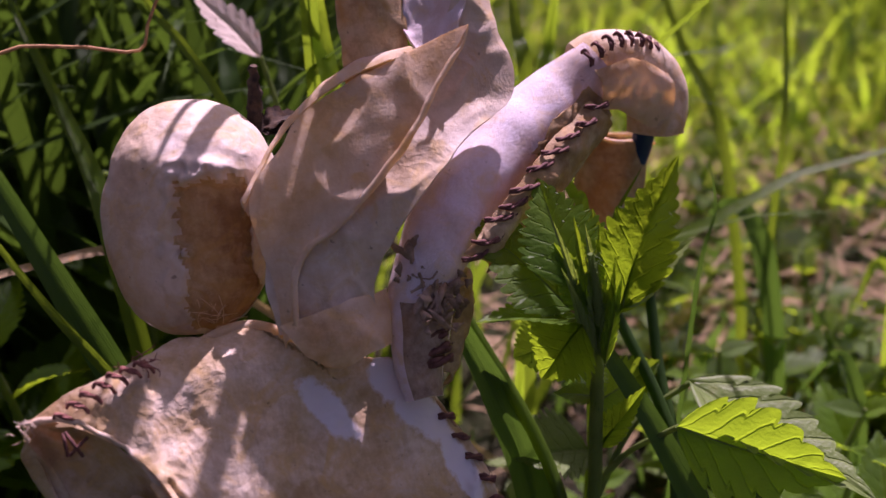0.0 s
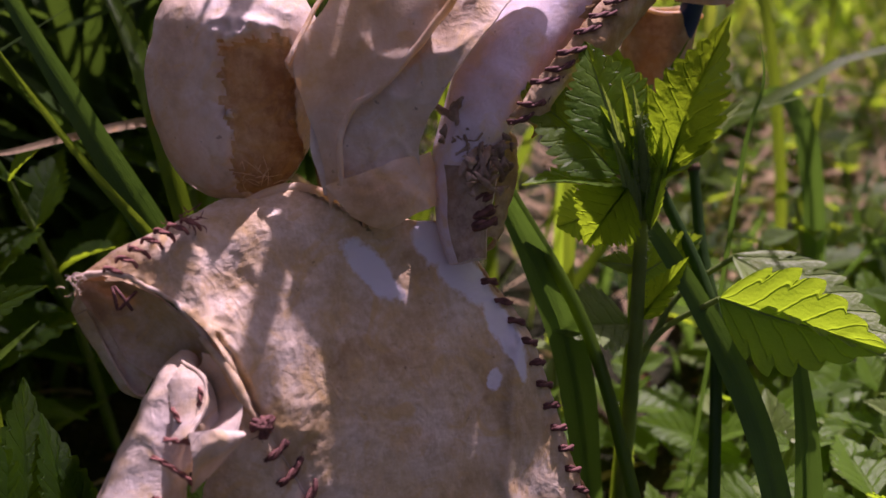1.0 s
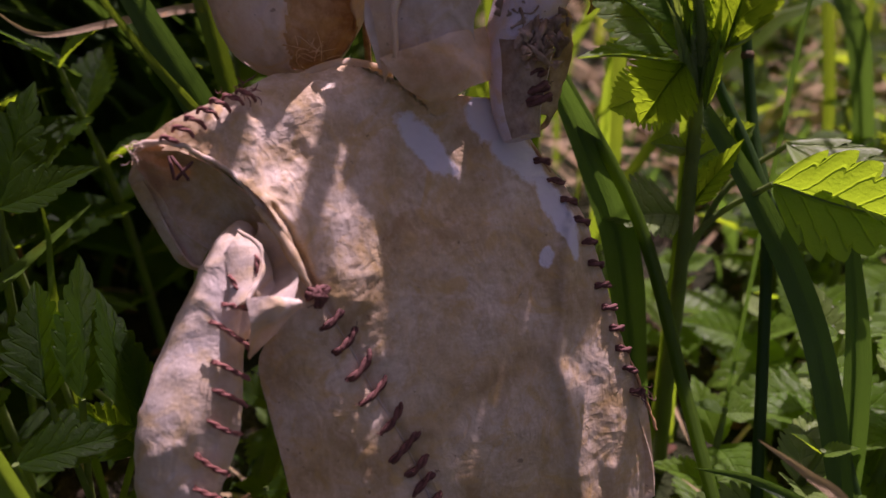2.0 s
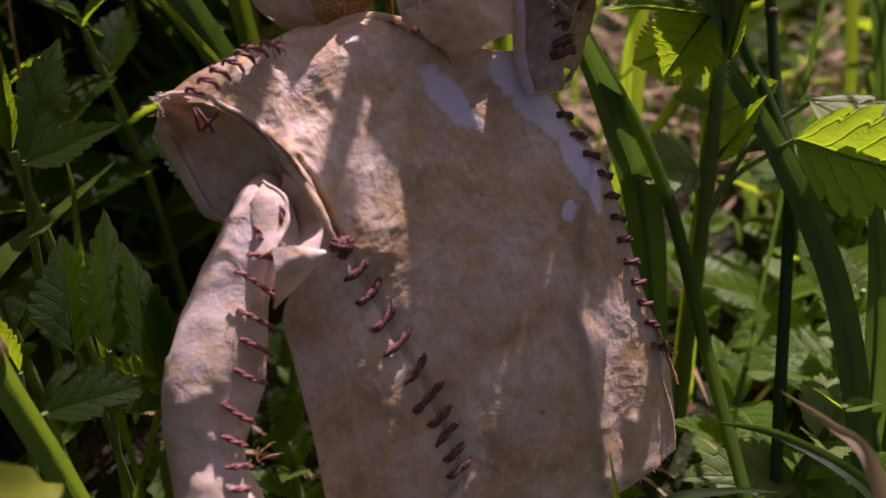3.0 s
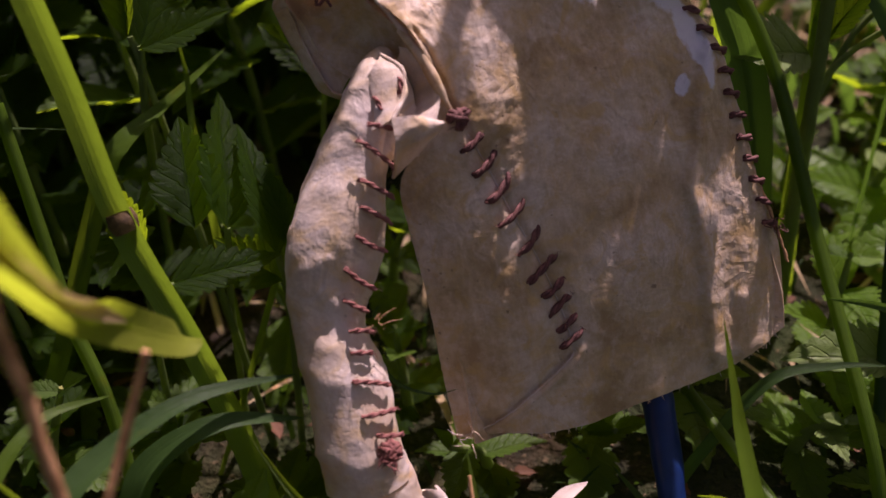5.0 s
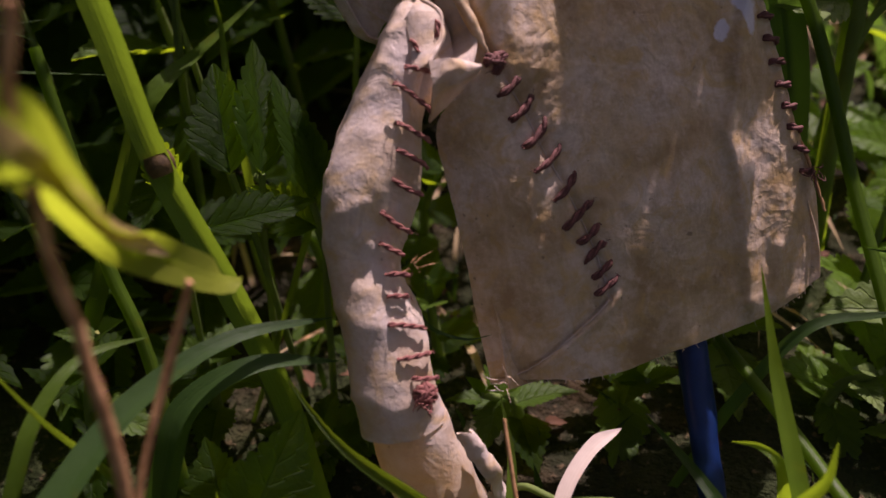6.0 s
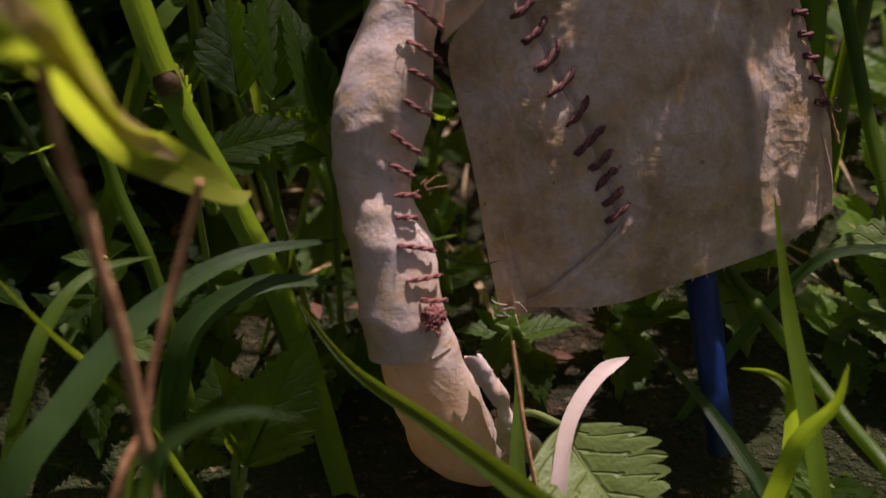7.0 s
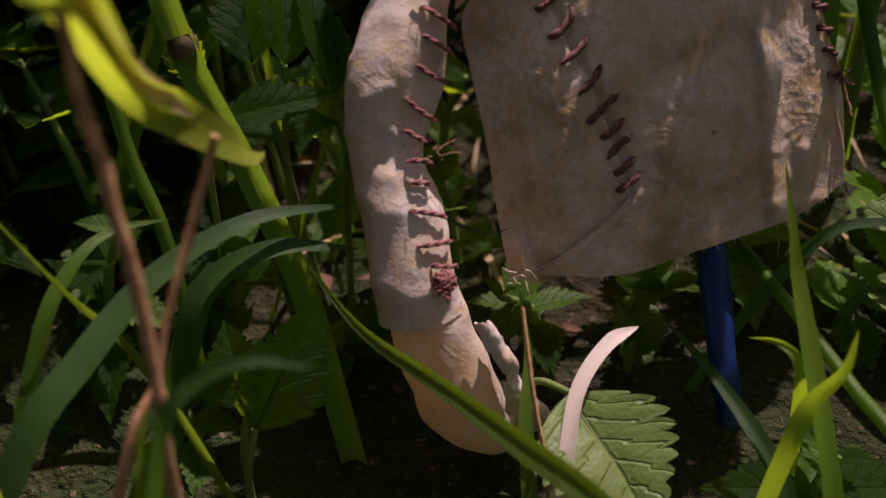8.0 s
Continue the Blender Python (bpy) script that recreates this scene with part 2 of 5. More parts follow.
class Build:
    """Collects vertices, faces, material slots and texture coordinates of one mesh."""

    def __init__(self):
        self.v, self.f, self.m, self.uv, self.mats = [], [], [], [], []

    def slot(self, mat):
        if mat not in self.mats:
            self.mats.append(mat)
        return self.mats.index(mat)

    def grid(self, g, mat, closed=False, uv=None, pick=None):
        """A quad grid g[i, j]; closed: j runs round. pick(i, j) may name another material for a face."""
        ni, nj = g.shape[:2]
        b, s = len(self.v), self.slot(mat)
        self.v.extend(map(tuple, g.reshape(-1, 3)))
        for i in range(ni):
            for j in range(nj):
                self.uv.append((j / max(nj - 1, 1), i / max(ni - 1, 1)) if uv is None else tuple(uv[i, j]))
        for i in range(ni - 1):
            for j in range(nj if closed else nj - 1):
                k = (j + 1) % nj
                self.f.append((b + i * nj + j, b + i * nj + k, b + (i + 1) * nj + k, b + (i + 1) * nj + j))
                other = pick(i, j) if pick else None
                self.m.append(self.slot(other) if other else s)

    def sheet(self, g, mat, thick, pick=None):
        """A grid with thickness and closed edges."""
        du, dv = np.gradient(g, axis=0), np.gradient(g, axis=1)
        n = unit(np.cross(dv, du))
        lo = g - n * thick
        self.grid(g, mat, pick=pick)
        self.grid(lo[:, ::-1], mat)
        edge = lambda a, b: self.grid(np.stack([a, b]), mat)
        edge(g[0], lo[0]), edge(lo[-1], g[-1]), edge(lo[:, 0], g[:, 0]), edge(g[:, -1], lo[:, -1])

    def tube(self, pts, radii, mat, seg=10, rings=24, flat=1.0, side=(0, 0, 1), rough=0.0, scale=100.0, caps=True, seed=0.0, pick=None, crumple=0.0):
        """A tube along a smooth curve; flat squeezes it along side; rough adds unevenness."""
        c = spline(pts, rings)
        r = spline(np.array(radii, float).reshape(-1, 1), rings)
        t = unit(np.gradient(c, axis=0))
        s = np.array(side, float) - t * (t @ np.array(side, float))[:, None]
        s = unit(s)
        w = np.cross(t, s)
        a = np.linspace(0, 2 * math.pi, seg, endpoint=False)
        g = c[:, None] + r[:, :, None] * (w[:, None] * np.cos(a)[None, :, None] + flat * s[:, None] * np.sin(a)[None, :, None])
        if rough:
            g = g + wob(g, scale, rough, seed)
        if crumple:
            g = g + unit(g - c[:, None]) * (crease(g, scale * 1.3, crumple, seed + 3) + crease(g, scale * 4, crumple * 0.3, seed))
        self.grid(g, mat, closed=True, pick=pick)
        if caps:
            for row in (g[0], g[-1][::-1]):
                b = len(self.v)
                self.v.extend(map(tuple, row))
                self.uv.extend([(0.5, 0.5)] * seg)
                self.f.append(tuple(range(b + seg - 1, b - 1, -1)))
                self.m.append(self.slot(mat))
        return g

    def object(self, name, parent=None, label="", origin=None):
        me = bpy.data.meshes.new(name)
        o = np.array(origin if origin is not None else (0, 0, 0), float)
        v = np.array(self.v) - o
        me.from_pydata(v.tolist(), [], self.f)
        for m in self.mats:
            me.materials.append(m)
        me.polygons.foreach_set("material_index", self.m)
        me.polygons.foreach_set("use_smooth", [True] * len(self.f))
        layer = me.uv_layers.new(name="UVMap")
        loops = np.zeros(len(me.loops), int)
        me.loops.foreach_get("vertex_index", loops)
        layer.data.foreach_set("uv", np.array(self.uv)[loops].ravel())
        ob = new(name, me)
        if parent:
            ob.parent = parent
        elif origin is not None:
            ob.location = tuple(o)
        return tagged(ob, label)


def thing(name, at, label, category, group=""):
    ob = new(name)
    ob.location = at
    ob.empty_display_size = 0.01
    return tagged(ob, label, category, group)


# ---- ground ----
def land(x, y):
    """Height of the soil."""
    return 0.010 * noise.noise(Vector((x * 4, y * 4, 0.3))) + 0.004 * noise.noise(Vector((x * 17, y * 17, 5)))


def build_ground():
    b = Build()
    ax = np.concatenate([[-60, -15, -5, -2.5], np.linspace(-1.2, 1.2, 97), [2.5, 5, 15, 60]])
    ay = np.concatenate([[-60, -15, -5, -2], np.linspace(-0.6, 1.8, 97), [3, 6, 15, 60]])
    g = np.array([[(x, y, land(x, y)) for x in ax] for y in ay])
    b.grid(g, SOIL)
    tagged(b.object("ground"), "dark soil with moss and litter under the grass", "ground", kind="structure")


build_ground()

# ---- the doll, in its own frame: u across, v up its body, n out of its chest, in millimetres ----
MM = 0.001
DOLL_AT = Vector((-0.0174, 0.179, 0.0958))
DOLL_N = Vector((0.327, -0.708, 0.626)).normalized()
DOLL_U = Vector((0, 0, 1)).cross(DOLL_N).normalized()
DOLL_V = DOLL_N.cross(DOLL_U)


def to_line(u, v, pts):
    """Distance from (u, v) to a polyline, and which side (+ right) it lies on."""
    best = np.full(u.shape, 1e9)
    side = np.zeros(u.shape)
    for (a, b), (c, d) in zip(pts, pts[1:]):
        k = np.clip(((u - a) * (c - a) + (v - b) * (d - b)) / ((c - a) ** 2 + (d - b) ** 2), 0, 1)
        e = np.hypot(u - a - k * (c - a), v - b - k * (d - b))
        near = e < best
        side = np.where(near, np.sign((u - a) * (b - d) + (v - b) * (c - a)), side)
        best = np.minimum(best, e)
    return best, side


SEAM = [(-34.4, 40.7), (-32.5, 33.5), (-28.5, 22), (-25.3, 10), (-21.9, 0), (-18.7, -11.5), (-16.4, -23), (-15.5, -31.8)]
HEM_FOLD = [(-15.5, -31.8), (-25, -37.5), (-39, -44.5), (-51, -47.5)]
CRACK = [(-39.3, 61), (-36.4, 53.2), (-35.0, 46.1), (-33.9, 39.5)]
PUCKER = [(-39, 84), (-40.6, 72), (-41, 65), (-38, 58)]
# low ridge shaped along the edge of the hood's cast shadow
SHADOW_RIDGE = [(0, 84), (-5, 70), (-12, 58), (-17, 47), (-23, 33)]
RIDGE_R = [(38, 38), (33, 25), (30, 14), (25, 5), (26.5, -5), (26, -17), (24, -43)]
ARMHOLE = [(-57, 82), (-48.5, 73), (-42, 63), (-38, 53)]


def chest(u, v):
    """How far the shirt's front stands out at (u, v)."""
    n = 4.0 - 4.0 * (np.clip(v - 30, 0, 90) / 60) ** 2 - 11.0 * (np.clip(42 - v, 0, 100) / 92) ** 2 - 3.5 * (u / 50.0) ** 2
    n = n - 6.0 * np.clip((-u - 30) / 23, 0, 1) ** 2 * np.clip((38 - v) / 12, 0, 1) - 3.0 * np.clip((u - 38) / 14, 0, 1) ** 2
    n = n + 6.0 * np.exp(-((u - 14) / 18) ** 2 - ((v - 86) / 11) ** 2)
    n = n - 5.0 * np.clip((-u - 48) / 18, 0, 1) * np.clip((v - 45) / 20, 0, 1)
    n = n - 9.0 * (np.clip(v - 84, 0, 40) / 15) ** 2 * np.clip((6 - u) / 14, 0, 1)
    n = n - 5.0 * np.clip((u - 24) / 16, 0, 1) ** 2 * np.clip((v - 40) / 20, 0, 1)
    n = n + 1.0 * np.exp(-((v - 38) / 13) ** 2)
    d, s = to_line(u, v, SHADOW_RIDGE)
    n = n + np.where(s < 0, 1.5 * np.exp(-(d / 7.0) ** 2), 1.5 * np.exp(-(d / 3.0) ** 2))
    d, s = to_line(u, v, PUCKER)
    n = n + np.where(s < 0, 2.4 * np.exp(-(d / 6.0) ** 2), 2.4 * np.exp(-(d / 1.3) ** 2))
    n = n - 2.4 * np.exp(-((u + 31) / 5.0) ** 2 - ((v - 74) / 9.0) ** 2)
    d, s = to_line(u, v, CRACK)
    n = n - 3.2 * np.exp(-(d / 0.75) ** 2) + 0.9 * np.exp(-((d - 2.2) / 1.6) ** 2) * (s < 0)
    d, s = to_line(u, v, RIDGE_R)
    n = n + np.where(s < 0, 2.4 * np.exp(-(d / 1.6) ** 2), 2.4 * np.exp(-(d / 5.0) ** 2))
    d, s = to_line(u, v, [(37, -30), (33, -45)])
    n = n + 1.5 * np.exp(-(d / 2.2) ** 2)
    n = n + 0.8 * np.clip((-38 - v) / 11, 0, 1) ** 2 * np.exp(-((u - 8) / 12) ** 2)
    d, s = to_line(u, v, ARMHOLE)
    n = n + 1.0 * np.exp(-(d / 2.2) ** 2)
    d, s = to_line(u, v, SEAM)
    n = n - 0.9 * np.exp(-(d / 1.0) ** 2) - 0.5 * np.exp(-(d / 5.0) ** 2)
    d, s = to_line(u, v, HEM_FOLD)
    n = n - 1.0 * np.exp(-(d / 0.8) ** 2) + 1.2 * np.exp(-(d / 2.5) ** 2) * (s > 0)
    return n


def coons(bottom, top, left, right, ni, nj):
    """A patch spanned by four border curves; bottom and top run left to right, left and right run upwards."""
    B, T, L, R = spline(bottom, nj), spline(top, nj), spline(left, ni), spline(right, ni)
    s, t = np.linspace(0, 1, nj)[None, :, None], np.linspace(0, 1, ni)[:, None, None]
    flat = (1 - t) * B[None] + t * T[None] + (1 - s) * L[:, None] + s * R[:, None]
    return flat - ((1 - s) * (1 - t) * B[0] + s * (1 - t) * B[-1] + (1 - s) * t * T[0] + s * t * T[-1])


def ruled(a, b, ni, nj, bulge=(0, 0, 0), wave=0.0, scale=0.08, seed=0.0):
    """A sheet between two curves, bulged in the middle and creased."""
    A, B = spline(a, ni), spline(b, ni)
    s = np.linspace(0, 1, nj)[None, :, None]
    g = (1 - s) * A[:, None] + s * B[:, None] + np.array(bulge, float) * 4 * s * (1 - s)
    return g + wob(g, scale, wave, seed) + wob(g, scale * 3.2, wave * 0.35, seed + 9) + crease(g, scale * 1.4, wave * 0.6, seed + 4) * (0, 0, 1)


def crease(p, scale, amp, seed=0.0):
    """Sharp-edged crumples: an offset of the same amount along each axis."""
    flat = p.reshape(-1, 3)
    out = [1 - 2 * abs(noise.noise(Vector((q * scale + seed).tolist()))) for q in flat]
    return np.array(out).reshape(*p.shape[:-1], 1) ** 3 * amp * np.ones(3)


def stitch(b, p, along, out, length, lift=0.9, r=0.62, mat=THREAD):
    """One stitch of two twisted strands: it dives into the hide at both ends and is arched and bowed between."""
    p, along, out = np.array(p, float), unit(np.array(along, float)), unit(np.array(out, float))
    across = np.cross(along, out)
    bow, phase, turns = random.uniform(-0.05, 0.12) * length, random.uniform(0, 6.3), length / (6.5 * r)
    for half in (0.0, math.pi):
        pts = []
        for x in np.linspace(0, 1, 11):
            arch = lift * (1.0 - 1.8 * abs(2 * x - 1) ** 6) - 0.5
            a = phase + half + turns * math.pi * x
            pts.append(p + along * length * (x - 0.5) + out * (arch + 0.55 * r * math.sin(a)) + across * (0.75 * r * math.cos(a) + bow * 4 * x * (1 - x)))
        b.tube(pts, [r * 0.85, r, r, r, r, r * 0.8], mat, seg=6, rings=22, rough=0.10, scale=1.5, caps=False)
    end = p + along * length * 0.5 * random.choice((-1, 1)) + out * 0.3
    for _ in range(3):
        d = unit(np.random.normal(0, 1, 3) + out * 0.8) * random.uniform(0.7, 1.8)
        b.tube([end, end + d * 0.5 + across * random.uniform(-0.3, 0.3), end + d], [0.10, 0.09, 0.05], mat, seg=4, rings=5, caps=False)


def frays(b, at, count, length, mat, r=0.16, spread=1.0):
    """Loose fibres."""
    for _ in range(count):
        p = np.array(at, float) + np.random.normal(0, 1.2 * spread, 3)
        d = unit(np.random.normal(0, 1, 3)) * length * random.uniform(0.5, 1.2)
        b.tube([p, p + d * 0.5 + np.random.normal(0, 0.6, 3), p + d], [r, r, r * 0.4], mat, seg=4, rings=6, caps=False)


def build_doll():
    b = Build()
    # shirt front and back
    left = [(-51, -47.5), (-51.2, -28), (-51.0, -8), (-51.5, 9), (-51, 24), (-42, 34), (-37.3, 43), (-38.6, 53), (-42.4, 63.8), (-49, 74), (-58, 82.5), (-68, 85.5)]
    right = [(51.4, -40), (53.2, -18), (49, 4), (46, 28), (42.5, 49), (36.5, 64), (29, 77)]
    bottom = [(-51, -47.5), (-44.5, -47.8), (-35.6, -49.6), (-27.2, -52), (-13.8, -52.8), (-0.5, -51.2), (22.8, -49.5), (35.3, -47.5), (44.7, -44.3), (51.4, -40)]
    top = [(-68, 85.5), (-58, 89.8), (-51, 91), (-36, 95), (-27.6, 97.6), (-19, 95), (-9, 95), (1, 84), (14, 80), (29, 77)]
    uv2 = coons(bottom, top, left, right, 200, 160)
    u, v = uv2[..., 0], uv2[..., 1]
    g = np.stack([u, v, chest(u, v)], -1)
    g = g + wob(g, 0.05, 0.7) * (0.4, 0.4, 1) + crease(g, 0.05, 0.35, 2.0) * (0, 0, 1) + wob(g, 0.22, 0.22, 4.0) * (0.3, 0.3, 1) + wob(g, 0.7, 0.16, 7.0) + wob(g, 1.6, 0.07, 3.0)
    puck = np.exp(-((u + 30) / 17) ** 2 - ((v - 72) / 17) ** 2)[..., None]
    g = g + puck * (crease(g, 0.07, 0.9, 7.0) + crease(g, 0.35, 0.25, 1.0)) * (0.1, 0.1, 1)
    b.sheet(g, HIDE, 0.7)
    cu, cv = u * 0.93 + 0.5, v * 0.985 - 1.2
    depth = -16 * np.clip(1 - (cu / 52) ** 2, 0, 1) ** 0.6 - 2.5
    back = np.stack([cu, cv - 1.0, depth - 1.5 * np.clip((v - 60) / 30, 0, 1)], -1)
    b.sheet(back + wob(back, 0.06, 1.5, 3.0), HIDE, 0.7)
    # torn shoulder: the sleeve's lining and its hanging rear edge
    front = [(-68, 84.5, -5), (-61, 82.5, -4), (-52, 75.5, -3), (-43.5, 64, -1.5), (-38.5, 50, -1)]
    rear = [(-70, 80, -8), (-65, 71, -12), (-62, 62, -14), (-56, 55, -13), (-48, 48, -10)]
    b.sheet(ruled(front, rear, 40, 14, (0, 2, -5), 0.8), HIDE, 0.6)
    hang = [(-68, 76, -10), (-66, 66, -13), (-62, 54, -14), (-56, 51, -14)]
    b.sheet(ruled(rear[:4], hang, 30, 10, (-3, -2, -3), 0.8, seed=2.0), HIDE, 0.6)
    rim = [(-69, 84.5, -4), (-62, 83.5, -2), (-56, 80.5, -1), (-49, 73.5, 0.6), (-42.8, 63.8, 2.0), (-39.3, 55, 2.8)]
    b.tube(rim, [0.8, 0.9, 0.7, 0.6, 0.8, 0.8], HIDE_PALE, seg=8, rings=60, rough=0.8, scale=0.3)
    rim2 = [(-43, 62, 2.0), (-39.6, 54, 4.0), (-37.4, 46.5, 4.4), (-35.4, 39, 3.4)]
    b.tube(rim2, [0.8, 1.4, 1.5, 0.8], HIDE, seg=10, rings=40, rough=0.4, scale=0.3)
    frays(b, (-70, 82, -4), 16, 3.5, HIDE_PALE, 0.14)
    frays(b, (-52, -45.5, -1), 8, 4.0, HIDE_PALE, 0.12)
    for k in range(46):
        j = random.randrange(len(g[0]))
        p = g[0][j]
        b.tube([p, p + (random.uniform(-0.6, 0.6), random.uniform(-1.6, -0.4), random.uniform(-0.5, 0.5))], [0.10, 0.05], HIDE_PALE, seg=4, rings=3, caps=False)
    # seams of the shirt
    out = (0, 0, 1)
    seam_v, seam_u = [q[1] for q in SEAM[::-1]], [q[0] for q in SEAM[::-1]]
    for y, length, tilt in ((30, 8.4, 0.54), (24, 9.5, 0.68), (16.8, 10.5, 0.70), (9.5, 10.8, 0.58), (1.4, 10.4, 0.72), (-6.9, 12.2, 0.57), (-12.6, 8.0, 0.54), (-18.1, 8.8, 0.55), (-23.1, 7.6, 0.52), (-27.9, 8.4, 0.42)):
        x = float(np.interp(y, seam_v, seam_u))
        z = float(chest(np.array([x]), np.array([y]))[0])
        stitch(b, (x, y, z + 1.3), (math.cos(tilt), math.sin(tilt), 0), out, length, r=random.uniform(0.58, 0.70), mat=THREAD_SHADED)
    stitch(b, (-33.6, 37, 5.2), (1, 0.2, 0), out, 6, r=0.8, mat=THREAD_SHADED)
    stitch(b, (-33.6, 36, 5.2), (0.3, 1, 0), out, 5, r=0.8, mat=THREAD_SHADED)
    stitch(b, (-34, 36.5, 5.4), (1, -0.8, 0), out, 5, r=0.8, mat=THREAD_SHADED)
    frays(b, (-33.6, 36.5, 5.6), 8, 3, THREAD_SHADED)
    seam_pts = [(p[0], p[1], float(chest(np.array([p[0]]), np.array([p[1]]))[0]) + 0.35) for p in spline(SEAM, 24)]
    b.tube(seam_pts, [0.2] * 4, HIDE_PALE, seg=5, rings=40, caps=False)
    fold_pts = [(p[0], p[1], float(chest(np.array([p[0]]), np.array([p[1]]))[0]) + 0.55) for p in spline(HEM_FOLD, 20)]
    b.tube(fold_pts, [0.28, 0.22, 0.22, 0.28], HIDE_PALE, seg=5, rings=30, rough=0.3, scale=0.6)
    for k in range(12):
        y = 58 - 6.3 * k
        x = float(np.interp(y, [-18, 4, 28, 49, 64], [52.6, 48.6, 45.6, 42, 36.5]))
        z = float(chest(np.array([x - 1.5]), np.array([y]))[0])
        stitch(b, (x - 1.0, y, z + 1.1), (0.95, -0.35 + random.uniform(-0.2, 0.2), -0.3), (0.25, 0.1, 1), 5.0, r=0.62, mat=THREAD_SHADED)
    edge = [(34, 67, -1.5), (41, 51, -3), (45, 30, -3.8), (48, 8, -4.2), (51.5, -10, -4.6), (53, -24, -4.8)]
    b.tube(edge, [0.5, 0.55, 0.5, 0.5, 0.55, 0.5], TWIG, seg=6, rings=60, rough=0.5, scale=0.5)
    frays(b, (51.5, -12, -3), 14, 3.2, THREAD_SHADED, 0.18)
    for k, (x, y, z) in enumerate(spline([(-39, 91.5, -1.0), (-46, 90, -1.0), (-53, 87, -1.8), (-60, 83.5, -2.4)], 7)):
        stitch(b, (x, y, z + 1.6), (0.85, -0.5, 0.2 if k % 2 else -0.2), (-0.1, 0.7, 0.7), 5.4, r=0.5)
    frays(b, (-38, 93, -1), 14, 4, THREAD)
    for a, c in (((-60.5, 80, -4.4), (-57.5, 73, -5.0)), ((-60.5, 74, -5.5), (-55.5, 77.5, -4.4)), ((-61, 80, -4.6), (-61, 74, -5.4))):
        b.tube([a, ((a[0] + c[0]) / 2, (a[1] + c[1]) / 2, -3.8), c], [0.45, 0.5, 0.4], THREAD_SHADED, seg=6, rings=8)
    # collar band behind the neck
    b.sheet(ruled([(-28, 94, -10), (-18, 97.5, -9), (-7, 97, -6), (0, 92, 0)], [(-28, 88, -11), (-18, 90, -10), (-7, 90, -7), (0, 84, 0)], 24, 8, (0, 1, 2), 0.6), HIDE_DRAPE, 0.6)
    # head: a stuffed, slightly squared bag with a strip of darker hide down the middle
    centre = np.array((-15.0, 131.0, -18.0))
    ax = np.array(((0.91, -0.26, 0.33), (0.20, 0.96, 0.22), (-0.37, -0.14, 0.92)))
    ni, nj = 130, 220
    th, ph = np.linspace(0.02, math.pi - 0.02, ni)[:, None], np.linspace(0, 2 * math.pi, nj, endpoint=False)[None]
    power = lambda x, e: np.sign(x) * np.abs(x) ** e
    x = power(np.sin(th), 0.85) * power(np.cos(ph), 0.9)
    y = np.cos(th) * np.ones_like(ph)
    y = np.sign(y) * np.abs(y) ** 0.88
    z = power(np.sin(th), 0.85) * power(np.sin(ph), 0.9)
    wide = 1.0 - 0.10 * np.clip(-y, 0, 1) + 0.03 * y
    px, py, pz = 24.8 * x * wide, 33.0 * y, 22.0 * z * wide
    ragged = np.array([[noise.noise(Vector((a * 0.25, c * 0.25, 3))) + 0.25 * noise.noise(Vector((a * 0.6, c * 0.6, 8))) for a, c in zip(r, q)] for r, q in zip(px, py + 0 * px)])
    px0, py0 = px, py + 0 * px
    px, py = px + 3.4 * ragged + 0.06 * (py + 10), py + 3.6 * ragged
    strip = (px > 1.0) & (px < 19) & (py < 10.5) & (py > -31) & (pz > 0)
    dip = np.clip((px - 1.0) / 1.2, 0, 1) * np.clip((19 - px) / 2, 0, 1) * np.clip((10.5 - py) / 1.6, 0, 1) * (pz > 0)
    lip = np.exp(-((py - 12.5) / 2.4) ** 2) * np.exp(-((px - 9) / 9) ** 2) * (pz > 0)
    cheek = np.exp(-((px + 1.0) / 2.2) ** 2) * (py < 9) * (pz > 0)
    brow = np.exp(-((py - 16) / 5.0) ** 2) * (pz > 0)
    pz = pz - 4.8 * dip + 4.0 * lip + 0.9 * cheek + 1.2 * brow
    px, py = px0, py0
    hg = centre + px[..., None] * ax[0] + py[..., None] * ax[1] + pz[..., None] * ax[2]
    hg = hg + wob(hg, 0.05, 1.4, 1.0) + wob(hg, 0.16, 0.4, 2.0) + wob(hg, 0.6, 0.12, 3.0) + ax[2] * crease(hg, 0.05, 0.4, 5.0)
    hg = hg + (wob(hg, 0.45, 1.0, 6.0) * lip[..., None])
    b.grid(hg, HIDE_PALE, closed=True, pick=lambda i, j: HIDE_TAN if strip[i, j] and strip[i, (j + 1) % nj] and strip[min(i + 1, ni - 1), j] else None)
    frays(b, centre + np.array((9, -28, 14)) @ ax, 22, 7, HIDE_DRAPE, 0.10, 2.2)
    # hood cloth: a tall fold that rises from the neck
    d1 = [(-3, 86, 6), (-3, 105, 6), (-4, 127, 6), (7, 140, 9), (16, 148, 14), (30, 152, 22), (44, 153, 29)]
    fold = [(-1, 87, 8), (4, 107, 13), (17, 115, 18), (34, 128, 28), (48, 144, 34), (54, 150, 36), (58, 156, 37)]
    b.sheet(ruled(d1, fold, 90, 60, (0, 1, 0.5), 1.8, 0.036), HIDE_DRAPE, 0.5)
    b.sheet(ruled(d1[2:], [(-4, 126, 3), (5, 139, 5), (15, 149, 8), (30, 156, 14), (45, 157, 21)], 60, 8, (0, 1.5, 0), 1.5, 0.05), HIDE_DRAPE, 0.5)
    b.tube(fold, [0.7, 1.0, 1.1, 1.0, 0.9, 0.8, 0.7], HIDE_DRAPE, seg=10, rings=70, rough=0.7, scale=0.16)
